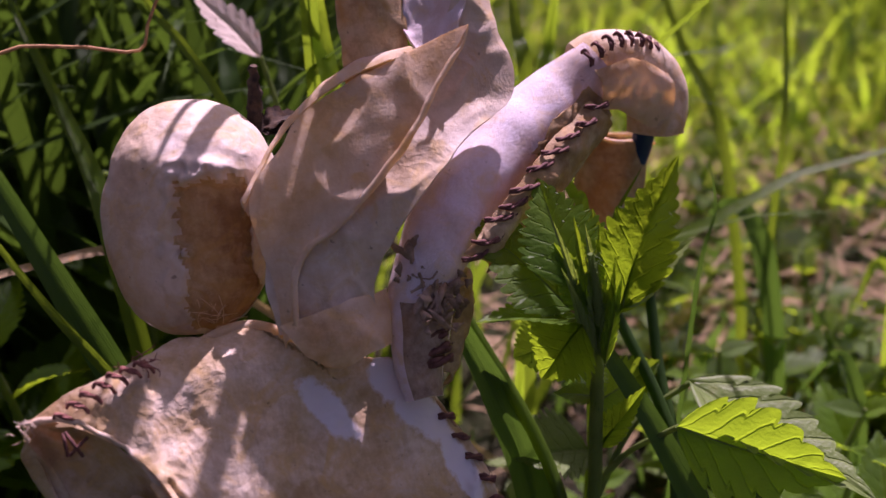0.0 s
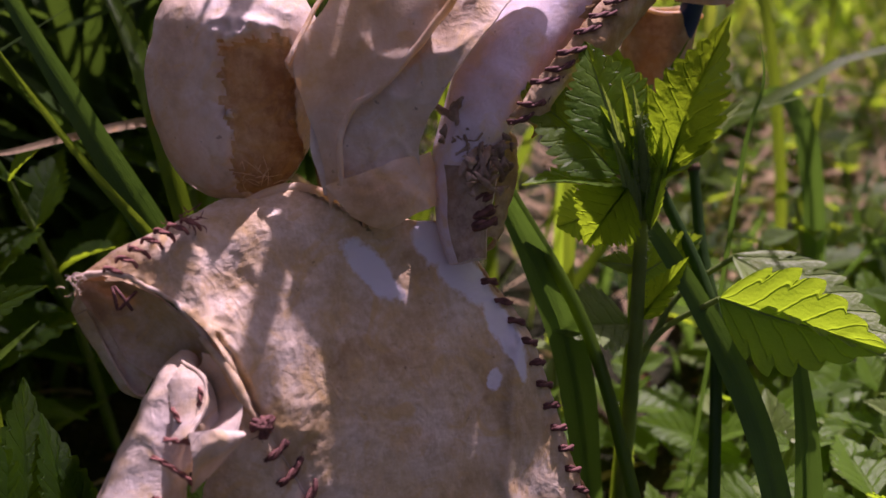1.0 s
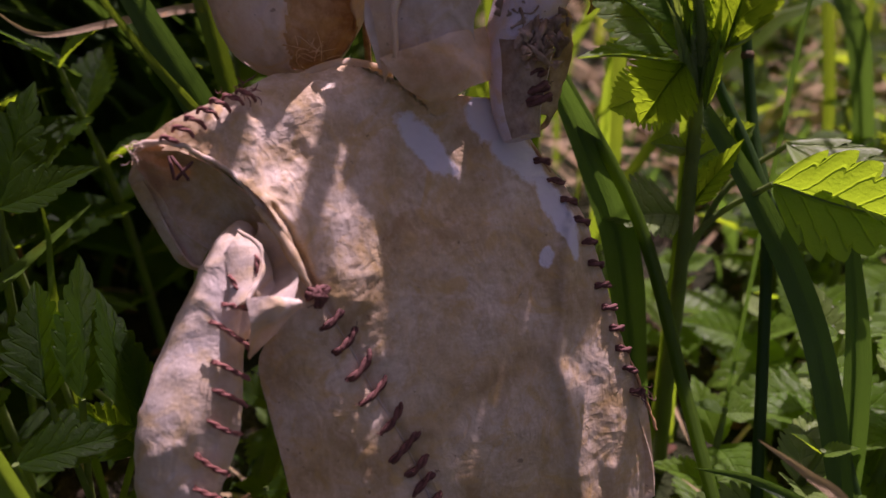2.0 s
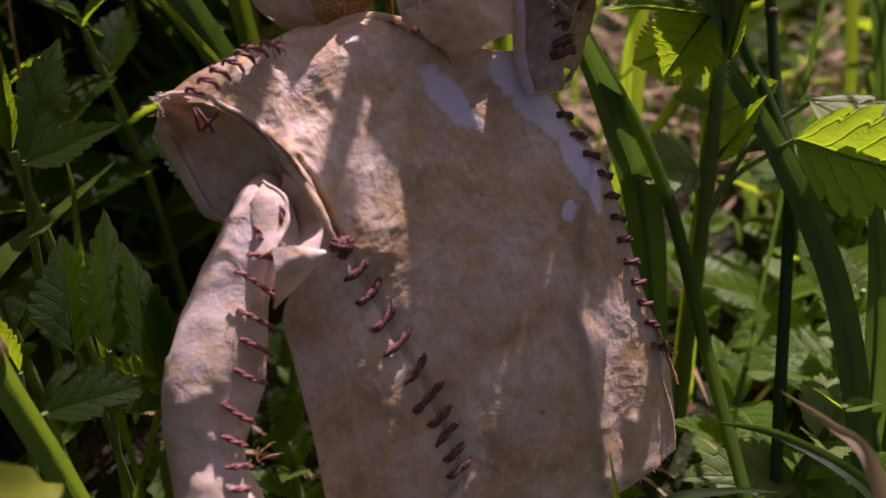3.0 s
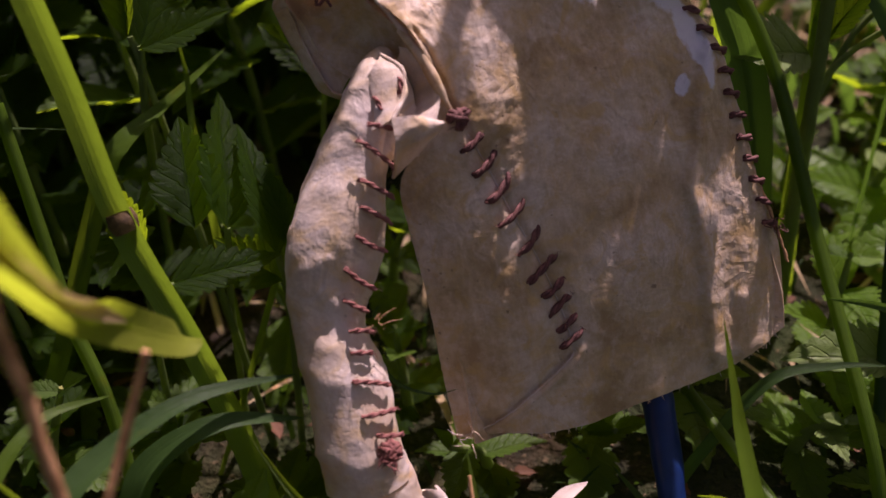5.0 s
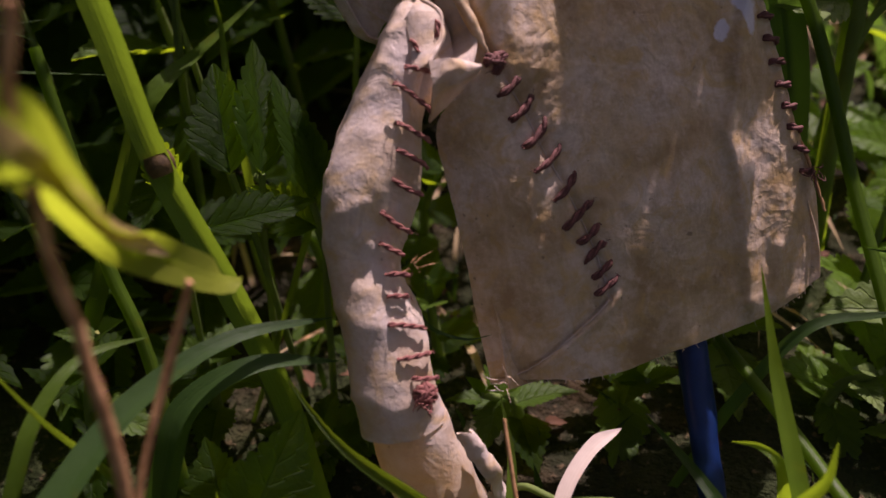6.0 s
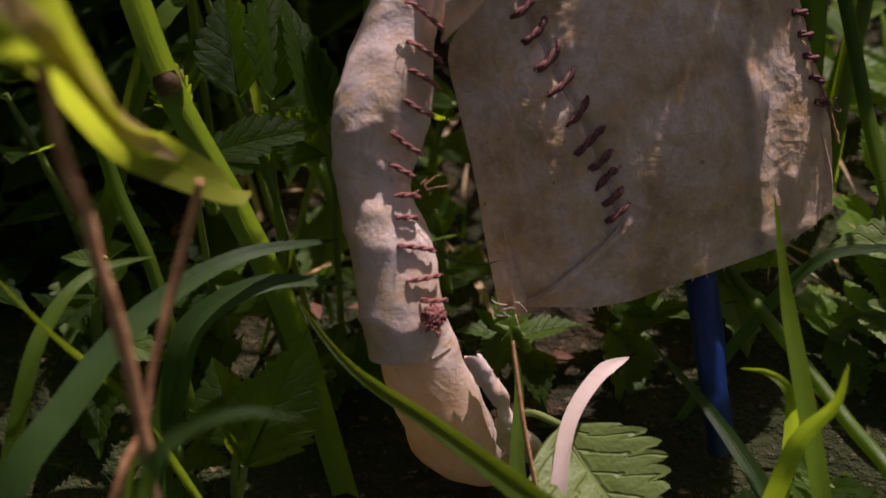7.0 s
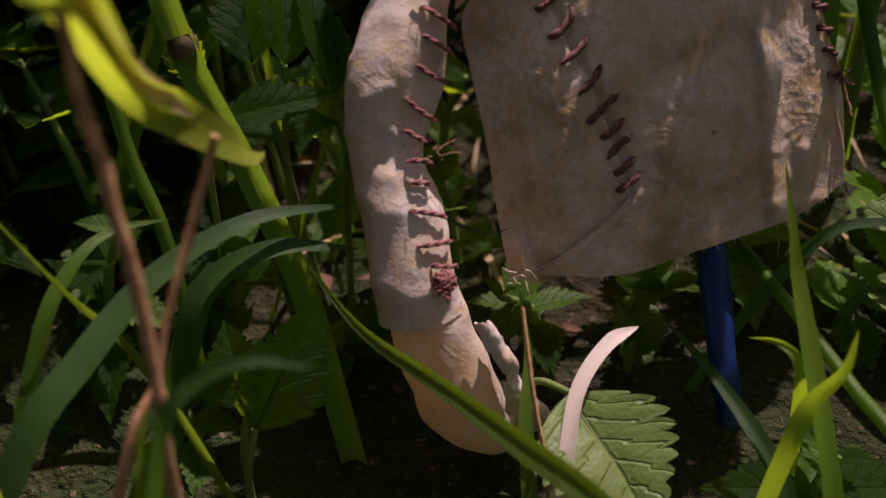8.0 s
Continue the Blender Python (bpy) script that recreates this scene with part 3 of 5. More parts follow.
    fold2 = [(-4, 90, 4), (-3, 110, 5), (9, 121, 10), (28, 135, 13), (49, 155, 21), (60, 168, 28), (64, 180, 32)]
    d2 = [(23, 81, 11), (22, 94, 14), (29, 106, 21), (39, 119, 28), (70, 139, 28), (72, 159, 27), (72, 178, 28)]
    b.sheet(ruled(fold2, d2, 90, 50, (1, -1, 1), 2.0, 0.045, 3.0), HIDE_PALE, 0.5)
    # lower flap lying on the shirt, and the panel behind
    b.sheet(ruled([(-4, 92, 8), (0, 84, 8.5), (4, 80.5, 9), (9, 78, 9.5)], [(26, 96, 9), (26, 90, 9), (24, 84, 10), (23, 81, 10)], 26, 24, (0, 0, 4), 1.1, 0.08, 5.0), HIDE_DRAPE, 0.5)
    b.sheet(ruled([(29, 145, 14), (28.5, 155, 14), (29, 168, 20), (30, 184, 25)], [(48, 147, 22), (47, 158, 22), (48, 168, 24), (49, 182, 26)], 30, 20, (0, 0, 4), 1.2, 0.07, 8.0), HIDE_TAN, 0.5)
    # sunlit side of the panel, painted with the paler hide
    b.sheet(ruled([(47, 154, 25), (46, 162, 24), (48, 172, 25), (49, 184, 26)], [(56, 152, 28), (60, 160, 30), (64, 170, 31), (67, 184, 32)], 30, 16, (0, 0, -4), 1.0, 0.1, 9.0), HIDE_CLOTH_LIT, 0.5)
    first = len(b.v)
    # raised arm: sleeve up to the elbow, forearm hanging, its underside coloured darker near the shoulder
    arm = [(30, 65, 6), (32, 80, 7), (37, 94, 9), (46, 108, 13), (57, 119, 18), (72, 129, 22), (86, 136, 26), (98, 141, 30)]
    rad = [5.5, 8.0, 9.8, 10.8, 11.2, 10.6, 10.2, 10.2]
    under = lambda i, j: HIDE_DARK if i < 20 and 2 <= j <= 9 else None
    b.tube(arm, rad, HIDE_CLOTH_LIT, seg=26, rings=84, flat=0.85, side=(0, 0, 1), rough=1.4, scale=0.09, pick=under)
    fore = [(93, 142, 28), (104, 143, 31), (113, 139, 31), (118, 130, 27), (118, 121, 22)]
    b.tube(fore, [9.0, 10.0, 10.5, 10.5, 9.5], HIDE, seg=26, rings=44, flat=0.9, rough=1.2, scale=0.1, seed=4.0)
    b.sheet(ruled([(92, 138, 38), (100, 139, 42), (108, 137, 42), (116, 134, 40)], [(94, 128, 33), (102, 125, 34), (109, 121, 31), (119, 119, 29)], 24, 16, (0, 0, 3), 1.2, 0.1, 2.0), HIDE_DRAPE, 0.6)
    b.sheet(ruled([(66, 122, 28), (74, 126, 30), (82, 130, 32), (90, 135, 36)], [(78, 117, 22), (84, 120, 24), (91, 122, 27), (98, 126, 31)], 24, 12, (0, 0, 2), 1.4, 0.12, 6.0), HIDE_TAN, 0.6)
    b.sheet(ruled([(120, 138, 34), (124, 130, 30), (123, 118, 26)], [(122, 140, 26), (127, 130, 22), (126, 119, 19)], 20, 8, (2, 0, 1), 0.8, 0.1, 7.0), HIDE_PALE, 0.6)
    b.sheet(ruled([(47, 99, 20), (56, 107, 26), (65, 114, 30), (76, 122, 33), (88, 130, 37)], [(55, 93, 12), (64, 99, 16), (73, 105, 20), (84, 112, 24), (96, 121, 28)], 40, 14, (1, -1, 4), 1.4, 0.14, 3.0), HIDE_TAN, 0.6)
    for k, p in enumerate(spline([(91, 129, 38), (79, 121, 35), (68, 113, 31.5), (58, 105, 27.5), (50, 98, 22)], 10)):
        p = p + np.random.normal(0, 0.7, 3) * (1, 1, 0.2)
        stitch(b, p, (0.93, 0.10 + random.uniform(-0.25, 0.25), 0.1), (0.35, -0.45, 1), random.uniform(5.5, 9.0), r=0.55, mat=THREAD_SHADED)
    for k, p in enumerate(spline([(91, 143, 39), (98, 146, 41), (105, 146, 42), (112, 144, 41), (118, 141, 37)], 9)):
        stitch(b, p, (0.25 * (k - 4) / 4, 0.95, -0.25), (0, 0.5, 1), 5.2 - 0.25 * k, r=0.55, mat=THREAD_SHADED)
    for y in (73, 76.5, 80):
        stitch(b, (35.5, y, 12.5), (1, 0.05, 0), (0.2, 0, 1), 7, r=0.9, mat=THREAD_SHADED)
    # ragged tie round the upper sleeve
    for k in range(80):
        p = np.array((38, 92, 16)) + np.random.normal(0, 1, 3) * (3.8, 5.6, 1.0)
        d = np.random.normal(0, 1, 3) * (1.5, 2.0, 0.5)
        q = np.cross(unit(d), (0, 0, 1)) * random.uniform(1.2, 3.2)
        b.sheet(ruled([p - d, p + (0, 0, 1.2), p + d], [p - d + q * 0.4, p + q + (0, 0, 0.6), p + d + q * 0.3], 8, 4, (0, 0, 0.8), 0.8, 0.4, k), HIDE_DARK, 0.3)
    frays(b, (38, 96, 16), 20, 4.5, HIDE_DARK, 0.28, 1.6)
    b.sheet(ruled([(44, 100, 10), (48, 93, 8), (44, 84, 7), (37, 70, 4)], [(50, 98, 4), (53, 92, 2), (47, 80, 2), (38, 66, 0)], 26, 10, (2, 0, 2), 1.6, 0.15, 1.0), HIDE_TAN, 0.6)
    # lower segment of the raised limb: a rolled hide cuff on the blue core
    b.tube([(118, 126, 20), (119, 117, 6), (114, 108, -6), (110, 98, -16)], [3.6, 3.6, 3.4, 3.2], BLUE, seg=12, rings=20)
    cuff = [(117, 126, 1), (114, 114, -5), (110, 102, -14), (106, 90, -24), (100, 74, -40)]
    b.tube(cuff, [12.6, 12.0, 9.5, 7.0, 4.5], HIDE_TAN, seg=24, rings=40, rough=1.4, scale=0.1, caps=False)
    b.tube(cuff, [11.6, 11.0, 8.6, 6.2, 3.8], HIDE_TAN, seg=24, rings=40, rough=1.4, scale=0.1, caps=False)
    ring = [np.array((117, 126, 1)) + 12.3 * (math.cos(a) * np.array((0.97, -0.22, 0.0)) + math.sin(a) * np.array((-0.1, -0.43, 0.9))) for a in np.linspace(0, 2 * math.pi, 15)]
    b.tube(ring, [0.9] * 5, HIDE_DRAPE, seg=7, rings=60, rough=1.3, scale=0.12)
    b.tube([(105, 128, 3), (108, 136, 6), (116, 138, 4)], [1.2, 2.0, 1.0], HIDE_TAN, seg=8, rings=14, rough=0.8, scale=0.2)
    # raised arm shifted along the camera's line of sight, so sun reaches the chest
    raised = np.array(b.v[first:])
    lean = 17.0 * np.clip((0.88 * raised[:, 0] + 0.47 * raised[:, 1] - 91) / 47, 0, 1) ** 1.2
    b.v[first:] = list(map(tuple, raised + lean[:, None] * np.array((0.60, 0.31, -1.0))))
    # hanging arm with its elbow pinched into folds
    hang_arm = [(-46, 58, -6), (-51, 53, -3), (-55, 45, -3), (-60, 36, -4), (-68, 20, -5.5), (-73, 9, -6.5), (-76.5, 0, -6.5), (-78.5, -10, -6.5), (-78, -25, -5), (-78.5, -41, -5), (-78.5, -50, -7)]
    hr = [2.5, 5.0, 7.0, 8.6, 11.6, 12.4, 10.8, 9.6, 10.4, 11.0, 11.2]
    b.tube(hang_arm, hr, HIDE_PALE, seg=40, rings=130, flat=0.86, rough=0.9, scale=0.06, seed=2.0, crumple=0.7)
    hand = [(-77, -46, -6), (-76, -56, -8), (-74, -66, -11), (-71, -77, -15), (-65, -86, -20), (-57, -91, -25)]
    b.tube(hand, [9.9, 10.6, 11.6, 11.4, 9.0, 6.5], HIDE_DRAPE, seg=26, rings=50, flat=0.85, rough=1.2, scale=0.1, seed=5.0)
    b.sheet(ruled([(-66, -54, 1), (-62, -66, -3), (-58, -78, -9)], [(-62, -56, -3), (-57, -67, -8), (-54, -80, -15)], 18, 8, (1, 0, 2), 1.4, 0.2, 3.0), HIDE_PALE, 0.6)
    b.sheet(ruled([(-60, -74, -8), (-54, -78, -10), (-48, -86, -14)], [(-60, -88, -16), (-54, -91, -19), (-47, -95, -22)], 16, 10, (0, 0, 3), 1.6, 0.2, 4.0), HIDE_PALE, 0.6)
    b.sheet(ruled([(-52, 39.8, 8.6), (-45, 38.6, 9.6), (-38.9, 36.6, 6.5)], [(-54, 25, 2.5), (-47, 29, 3), (-39.6, 34.0, 4)], 30, 20, (0.5, 0, 3.0), 0.5, 0.12, 4.0), HIDE_PALE, 0.7)
    b.sheet(ruled([(-44, 58, 1), (-38.8, 54.5, 2.5), (-37.2, 44.5, 4.5), (-40, 36.5, 6)], [(-47, 53, -5), (-44.5, 47, -5), (-45, 42, -3), (-48, 39, 1)], 30, 18, (1, 0, 2.0), 0.4, 0.12, 11.0), HIDE_PALE, 0.6)
    b.sheet(ruled([(-57, 52, -1), (-57, 42, 0), (-56, 30, 0)], [(-44, 53, -1), (-43, 42, 0), (-45, 30, -1)], 20, 14, (0, 0, 1), 1.0, 0.15, 12.0), HIDE_PALE, 0.6)
    b.tube([(-49, 57, 1), (-45.4, 52.5, 3.5), (-45.6, 47, 5), (-48, 43, 6.5), (-51.5, 39.5, 8)], [0.5, 0.7, 0.7, 0.7, 0.5], HIDE_PALE, seg=8, rings=40, rough=0.4, scale=0.3)
    b.sheet(ruled([(-49, 57, 1), (-45.4, 52.5, 3.5), (-45.6, 47, 5), (-51.5, 39.5, 8)], [(-54, 52, 2), (-54, 47, 3.5), (-55, 43, 4.5), (-57, 38, 5)], 24, 14, (0, 0, 1.2), 0.3, 0.15, 12.0), HIDE_PALE, 0.5)
    for q, d in (((-53.5, 44, 5.2), (-0.25, 1, 0)), ((-47.5, 47.5, 5.6), (0.3, 0.9, 0))):
        stitch(b, q, d, (0, 0, 1), 5.0, r=0.42)
    for x, y, dx, dy in ((-54, 38.4, 6.2, -2.5), (-57, 31.7, 7.8, -9), (-58.8, 23.5, 7.5, -6.4), (-60.7, 17, 7, -6), (-63.5, 10.5, 7, -5.6), (-68.4, 2.6, 6.4, -7),
                         (-71, -4, 5, -4), (-71.2, -10.7, 5.5, -1.6), (-72.4, -15.9, 4.7, -1.3), (-72, -24, 9, -3.6), (-72, -31.6, 8.5, -0.7), (-70.7, -37.7, 6.2, -1.6)):
        z = float(np.interp(y, [-38, -20, 0, 20, 38], [4.6, 3.5, 3.3, 4.6, 6.6]))
        stitch(b, (x, y, z), (dx, dy, -0.3 * dx), (0.35, 0, 1), math.hypot(dx, dy) + 1.0, lift=0.7, r=0.44)
    for a in (0.3, 1.4, 2.4):
        stitch(b, (-72, -41.5, 6.0), (math.cos(a), math.sin(a), 0), (0.2, 0, 1), 5.5, r=0.8)
    frays(b, (-73, -43, 6.2), 22, 3.5, THREAD, 0.22, 0.8)
    frays(b, (-67, -10, 4), 6, 5, TWIG, 0.10)
    # blue leg under the shirt
    b.tube([(11, -20, -17), (9.5, -48, -16), (7.5, -63, -14), (5.5, -77, -12.5), (4, -92, -12), (3, -103, -13)], [5.0, 4.6, 4.5, 4.3, 4.0, 3.6], BLUE, seg=16, rings=40, rough=0.8, scale=0.13)
    b.tube([(-2, -30, -11), (-4, 20, -9), (-4, 55, -9)], [4, 6, 5], BLUE, seg=12, rings=16)
    b.v = [(x * MM, y * MM, z * MM) for x, y, z in b.v]
    ob = b.object("doll")
    ob.matrix_world = Matrix((
        (DOLL_U.x, DOLL_V.x, DOLL_N.x, DOLL_AT.x), (DOLL_U.y, DOLL_V.y, DOLL_N.y, DOLL_AT.y), (DOLL_U.z, DOLL_V.z, DOLL_N.z, DOLL_AT.z), (0, 0, 0, 1)))
    tagged(ob, "stuffed doll of stitched pale hide with red-brown thread and blue leg", "doll")


build_doll()

# ---- plants ----
def rooted(pts):
    """Carries a curve, given from its tip down, on to the ground, and turns it so that it starts there."""
    p = [np.array(q, float) for q in pts]
    last, before = p[-1], p[-2]
    if last[2] > 0.004:
        way = unit(last - before)
        way = unit(np.array((way[0] * 0.6, way[1] * 0.6, min(way[2], -0.55))))
        k = (last[2] + 0.004) / -way[2]
        if k > 0.03:
            p.append(last + way * k * 0.5)
        q = last + way * k
        q[2] = land(q[0], q[1]) - 0.004
        p.append(q)
    return p[::-1]


def ribbon(b, pts, width, mat, face=(0, -0.7, 0.7), fold=0.25, rings=22, tip=0.45, base=0.7, twist=0.0):
    """A grass blade along pts (base first): folded along its rib, tapered to a point."""
    c = spline(pts, rings)
    t = unit(np.gradient(c, axis=0))
    f = np.array(face, float)
    side = unit(np.cross(t, f))
    nor = np.cross(side, t)
    s = np.linspace(0, 1, rings)
    a = twist * s
    side, nor = side * np.cos(a)[:, None] + nor * np.sin(a)[:, None], nor * np.cos(a)[:, None] - side * np.sin(a)[:, None]
    w = width * 0.5 * np.minimum(base + (1 - base) * np.clip(s / 0.3, 0, 1), np.clip((1 - s) / tip, 0, 1) ** 0.75 + 0.01)
    g = np.stack([c + side * (w * x)[:, None] + nor * (w * fold * abs(x))[:, None] for x in (-1, -0.5, 0, 0.5, 1)], 1)
    b.grid(g, mat)


def grass_blade(pts, width, mat, label, twist=0.0, fold=0.25, face=(0, -0.7, 0.7), tip=0.45, edge=0.0, base=0.7):
    p = rooted(pts)
    ob = thing("grass_plant", tuple(p[0]), label, "grass", "grass blades round the doll")
    b = Build()
    ribbon(b, p, width, mat, face, fold, 40, tip, base, twist)
    b.object("blade", ob, origin=p[0])
    if width >= 0.006:
        b = Build()
        ribbon(b, [np.array(k) + unit(np.array(face, float)) * -0.0004 for k in p[:-1]] + [p[-1]], width * 0.13, mat, face, -0.8, 40, tip, base, twist)
        b.object("midrib", ob, origin=p[0])
    if edge:
        b = Build()
        q = [np.array(k) + (edge, -0.0006, edge * 0.8) for k in p[:-2]]
        ribbon(b, q, width * 0.45, STRAW, face, fold, 40, tip, twist=twist)
        b.object("withered_edge", ob, "brown strip along the edge", origin=p[0])
    return ob


def grass_stem(pts, r, mat, label, node_at=None, sheath=False):
    """An upright hollow stem with a swollen node."""
    p = rooted(pts)
    ob = thing("reed_grass", tuple(p[0]), label, "grass", "grass blades round the doll")
    b = Build()
    if sheath:
        ribbon(b, p, r * 2.3, mat, (0, -0.8, 0.6), 0.45, 40, 0.05, 1.0)
    else:
        b.tube(p, [r] * 3 + [r * 0.85], mat, seg=10, rings=40)
    b.object("stem", ob, origin=p[0])
    if node_at:
        c = spline(p, 100)
        k = int(np.argmin(np.linalg.norm(c - np.array(node_at), axis=1)))
        k = min(max(k, 2), 96)
        b = Build()
        b.tube([c[k - 1], c[k], c[k + 1]], [r * 1.02, r * 1.2, r * 1.02], NODE, seg=10, rings=8)
        b.object("node", ob, "brown swollen node", origin=p[0])
    return ob


def leaf_grid(length, width, teeth=11, bend=0.25, fold=0.22, quilt=0.02, ni=80, nj=13, seed=0.0):
    """A toothed, pointed leaf lying along +y from the origin, face up, quilted between its side veins."""
    s = np.linspace(0, 1, ni)[:, None]
    x = np.linspace(-1, 1, nj)[None, :]
    prof = np.sin(np.pi * np.clip(s, 0, 1) ** 0.62) ** 0.85 * (1 - 0.25 * s)
    saw = (s * teeth) % 1.0
    prof = prof * (0.77 + 0.29 * np.sin(np.clip(saw / 0.86, 0, 1) * np.pi / 2) ** 0.9 - 0.27 * np.clip((saw - 0.86) / 0.14, 0, 1))
    sweep = (0.10 + 0.05 * saw * x ** 4) * np.abs(x) * np.clip(1 - s, 0, 1)
    yy = (s + sweep * prof) * length
    xx = x * prof * width * 0.5
    vein = np.abs(((s * 6.5 - 1.45 * np.abs(x)) % 1.0) - 0.5) * 2
    zz = np.abs(xx) * fold - bend * length * s ** 2 + quilt * length * (1 - vein) ** 0.7 * np.clip(np.abs(x) * 3, 0, 1) * 0.7 * (1 - s ** 4)
    zz = zz - 0.012 * length * np.exp(-(x / 0.10) ** 2)
    g = np.stack([xx, yy, zz + 0 * xx], -1)
    return g + wob(g, 40 / max(length * 20, 0.2), length * 0.03, seed)


def placed(g, at, tip, up):
    """Lays a leaf grid from at towards tip, its face towards up."""
    at, tip = np.array(at, float), np.array(tip, float)
    y = unit(tip - at)
    x = unit(np.cross(y, np.array(up, float)))
    z = np.cross(x, y)
    return at + g[..., :1] * x + g[..., 1:2] * y + g[..., 2:] * z


def nettle_leaf(parent, at, tip, width, up, mat, seed, origin, label="", bend=0.12, teeth=11, fold=0.22):
    length = float(np.linalg.norm(np.array(tip) - np.array(at)))
    b = Build()
    g = placed(leaf_grid(length, width, teeth, bend, fold, 0.012, seed=seed), at, tip, up)
    b.grid(g, mat)
    leaf = b.object("leaf", parent, label, origin=origin)
    b = Build()
    # leaves with shade in their colour keep that tone on the midrib
    b.tube([g[k, 6] - np.array(up) * 0.0002 for k in (0, 25, 50, 72)], [0.0006, 0.0004, 0.0003, 0.0001], mat if mat == NETTLE_SHADED else NETTLE_STEM, seg=5, rings=20)
    b.object("midrib", leaf, origin=origin)
    return leaf


def hairs(b, pts, r, count, length):
    c = spline(pts, 200)
    for _ in range(count):
        p = c[random.randrange(200)]
        d = unit(np.random.normal(0, 1, 3))
        b.tube([p + d * r * 0.8, p + d * (r + length * random.uniform(0.5, 1))], [0.00012, 0.00004], NETTLE_PALE, seg=3, rings=2, caps=False)


def hero_nettle():
    base = (0.050, 0.242, land(0.050, 0.242) - 0.004)
    ob = thing("nettle", base, "young stinging nettle with toothed green leaves beside the doll", "nettle")
    stem = [base, (0.049, 0.247, 0.05), (0.048, 0.247, 0.094), (0.045, 0.241, 0.138), (0.043, 0.236, 0.158), (0.042, 0.235, 0.173), (0.039, 0.236, 0.188)]
    b = Build()
    b.tube(stem, [0.0026, 0.0025, 0.0023, 0.0020, 0.0017, 0.0013, 0.0008], NETTLE_STEM, seg=10, rings=50, rough=0.0004, scale=200)
    hairs(b, stem, 0.0019, 620, 0.0026)
    b.object("stem", ob, "ribbed hairy stem", origin=base)
    # each leaf's material already holds the shade or sunlight that falls on it
    rows = (
        ((0.047, 0.232, 0.173), (0.06, 0.244, 0.214), 0.0235, (-0.3, -0.6, 0.75), NETTLE_SHADED, "upright leaf with toothed edges, in shaded green"),
        ((0.048, 0.232, 0.174), (0.064, 0.234, 0.195), 0.0105, (-0.75, -0.5, 0.4), NETTLE_YOUNG_LIT, "narrow leaf with a hairy pale rim"),
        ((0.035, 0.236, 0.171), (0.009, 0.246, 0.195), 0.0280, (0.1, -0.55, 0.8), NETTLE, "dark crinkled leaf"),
        ((0.036, 0.236, 0.178), (0.026, 0.254, 0.203), 0.0260, (0.2, -0.97, 0.1), NETTLE_SUNLIT, "leaf lit from behind"),
        ((0.037, 0.234, 0.169), (0.009, 0.226, 0.177), 0.0170, (0, 0.1, 1), NETTLE_SUNLIT, "leaf lit along its edge"),
        ((0.037, 0.23, 0.17), (0.026, 0.228, 0.153), 0.0250, (-0.2, -0.65, 0.72), NETTLE_SHADED, "glossy crinkled hanging leaf"),
        ((0.035, 0.242, 0.157), (0.02, 0.246, 0.147), 0.0220, (0, -0.95, 0.25), NETTLE_SUNLIT, ""),
        ((0.042, 0.234, 0.158), (0.031, 0.236, 0.196), 0.0048, (0.3, -0.9, 0.3), NETTLE_YOUNG_LIT, ""),
        ((0.042, 0.233, 0.159), (0.035, 0.237, 0.197), 0.0060, (0.1, -0.95, 0.3), NETTLE, ""),
        ((0.043, 0.233, 0.158), (0.038, 0.236, 0.195), 0.0052, (0, -0.95, 0.3), NETTLE_YOUNG_LIT, ""),
        ((0.044, 0.233, 0.158), (0.042, 0.238, 0.195), 0.0058, (-0.1, -0.95, 0.3), NETTLE, ""),
        ((0.045, 0.234, 0.157), (0.046, 0.237, 0.193), 0.0052, (-0.3, -0.9, 0.3), NETTLE_YOUNG_LIT, ""),
        ((0.042, 0.232, 0.156), (0.033, 0.23, 0.186), 0.0042, (0.4, -0.8, 0.4), NETTLE_YOUNG_LIT, ""),
        ((0.045, 0.232, 0.156), (0.046, 0.231, 0.182), 0.0048, (-0.4, -0.8, 0.4), NETTLE_SUNLIT, ""),
        ((0.041, 0.234, 0.17), (0.03, 0.24, 0.189), 0.0120, (0.2, -0.97, 0.1), NETTLE_SUNLIT, ""),
        ((0.044, 0.236, 0.169), (0.049, 0.244, 0.195), 0.0130, (-0.2, -0.97, 0.0), NETTLE_SUNLIT, ""),
        ((0.043, 0.238, 0.167), (0.041, 0.248, 0.195), 0.0140, (0.1, -0.9, 0.4), NETTLE, ""),
        ((0.048, 0.244, 0.117), (0.057, 0.24, 0.141), 0.0100, (-0.4, -0.7, 0.6), NETTLE_SHADED, "small folded leaf in shaded green"),
        ((0.044, 0.244, 0.136), (0.033, 0.237, 0.143), 0.0080, (0, -0.6, 0.8), NETTLE, ""),
        ((0.047, 0.258, 0.104), (0.02, 0.25, 0.112), 0.0300, (0, -0.25, 0.95), NETTLE_PALE, "pale glossy low leaf"),
        ((0.046, 0.255, 0.124), (0.071, 0.268, 0.132), 0.0220, (0, -0.95, 0.2), NETTLE_SUNLIT, ""),
    )
    for k, (at, tip, w, up, mat, label) in enumerate(rows):
        nettle_leaf(ob, at, tip, w, up, mat, 3.0 * k, base, label)
    # the big sunlit leaf on its long stalk and the greyer one under it
    stalk = [(0.049, 0.249, 0.098), (0.058, 0.249, 0.111), (0.07, 0.242, 0.126)]
    b = Build()
    b.tube(stalk, [0.0012, 0.0010, 0.0009], NETTLE_STEM, seg=8, rings=20)
    b.object("leaf_stalk", ob, origin=base)
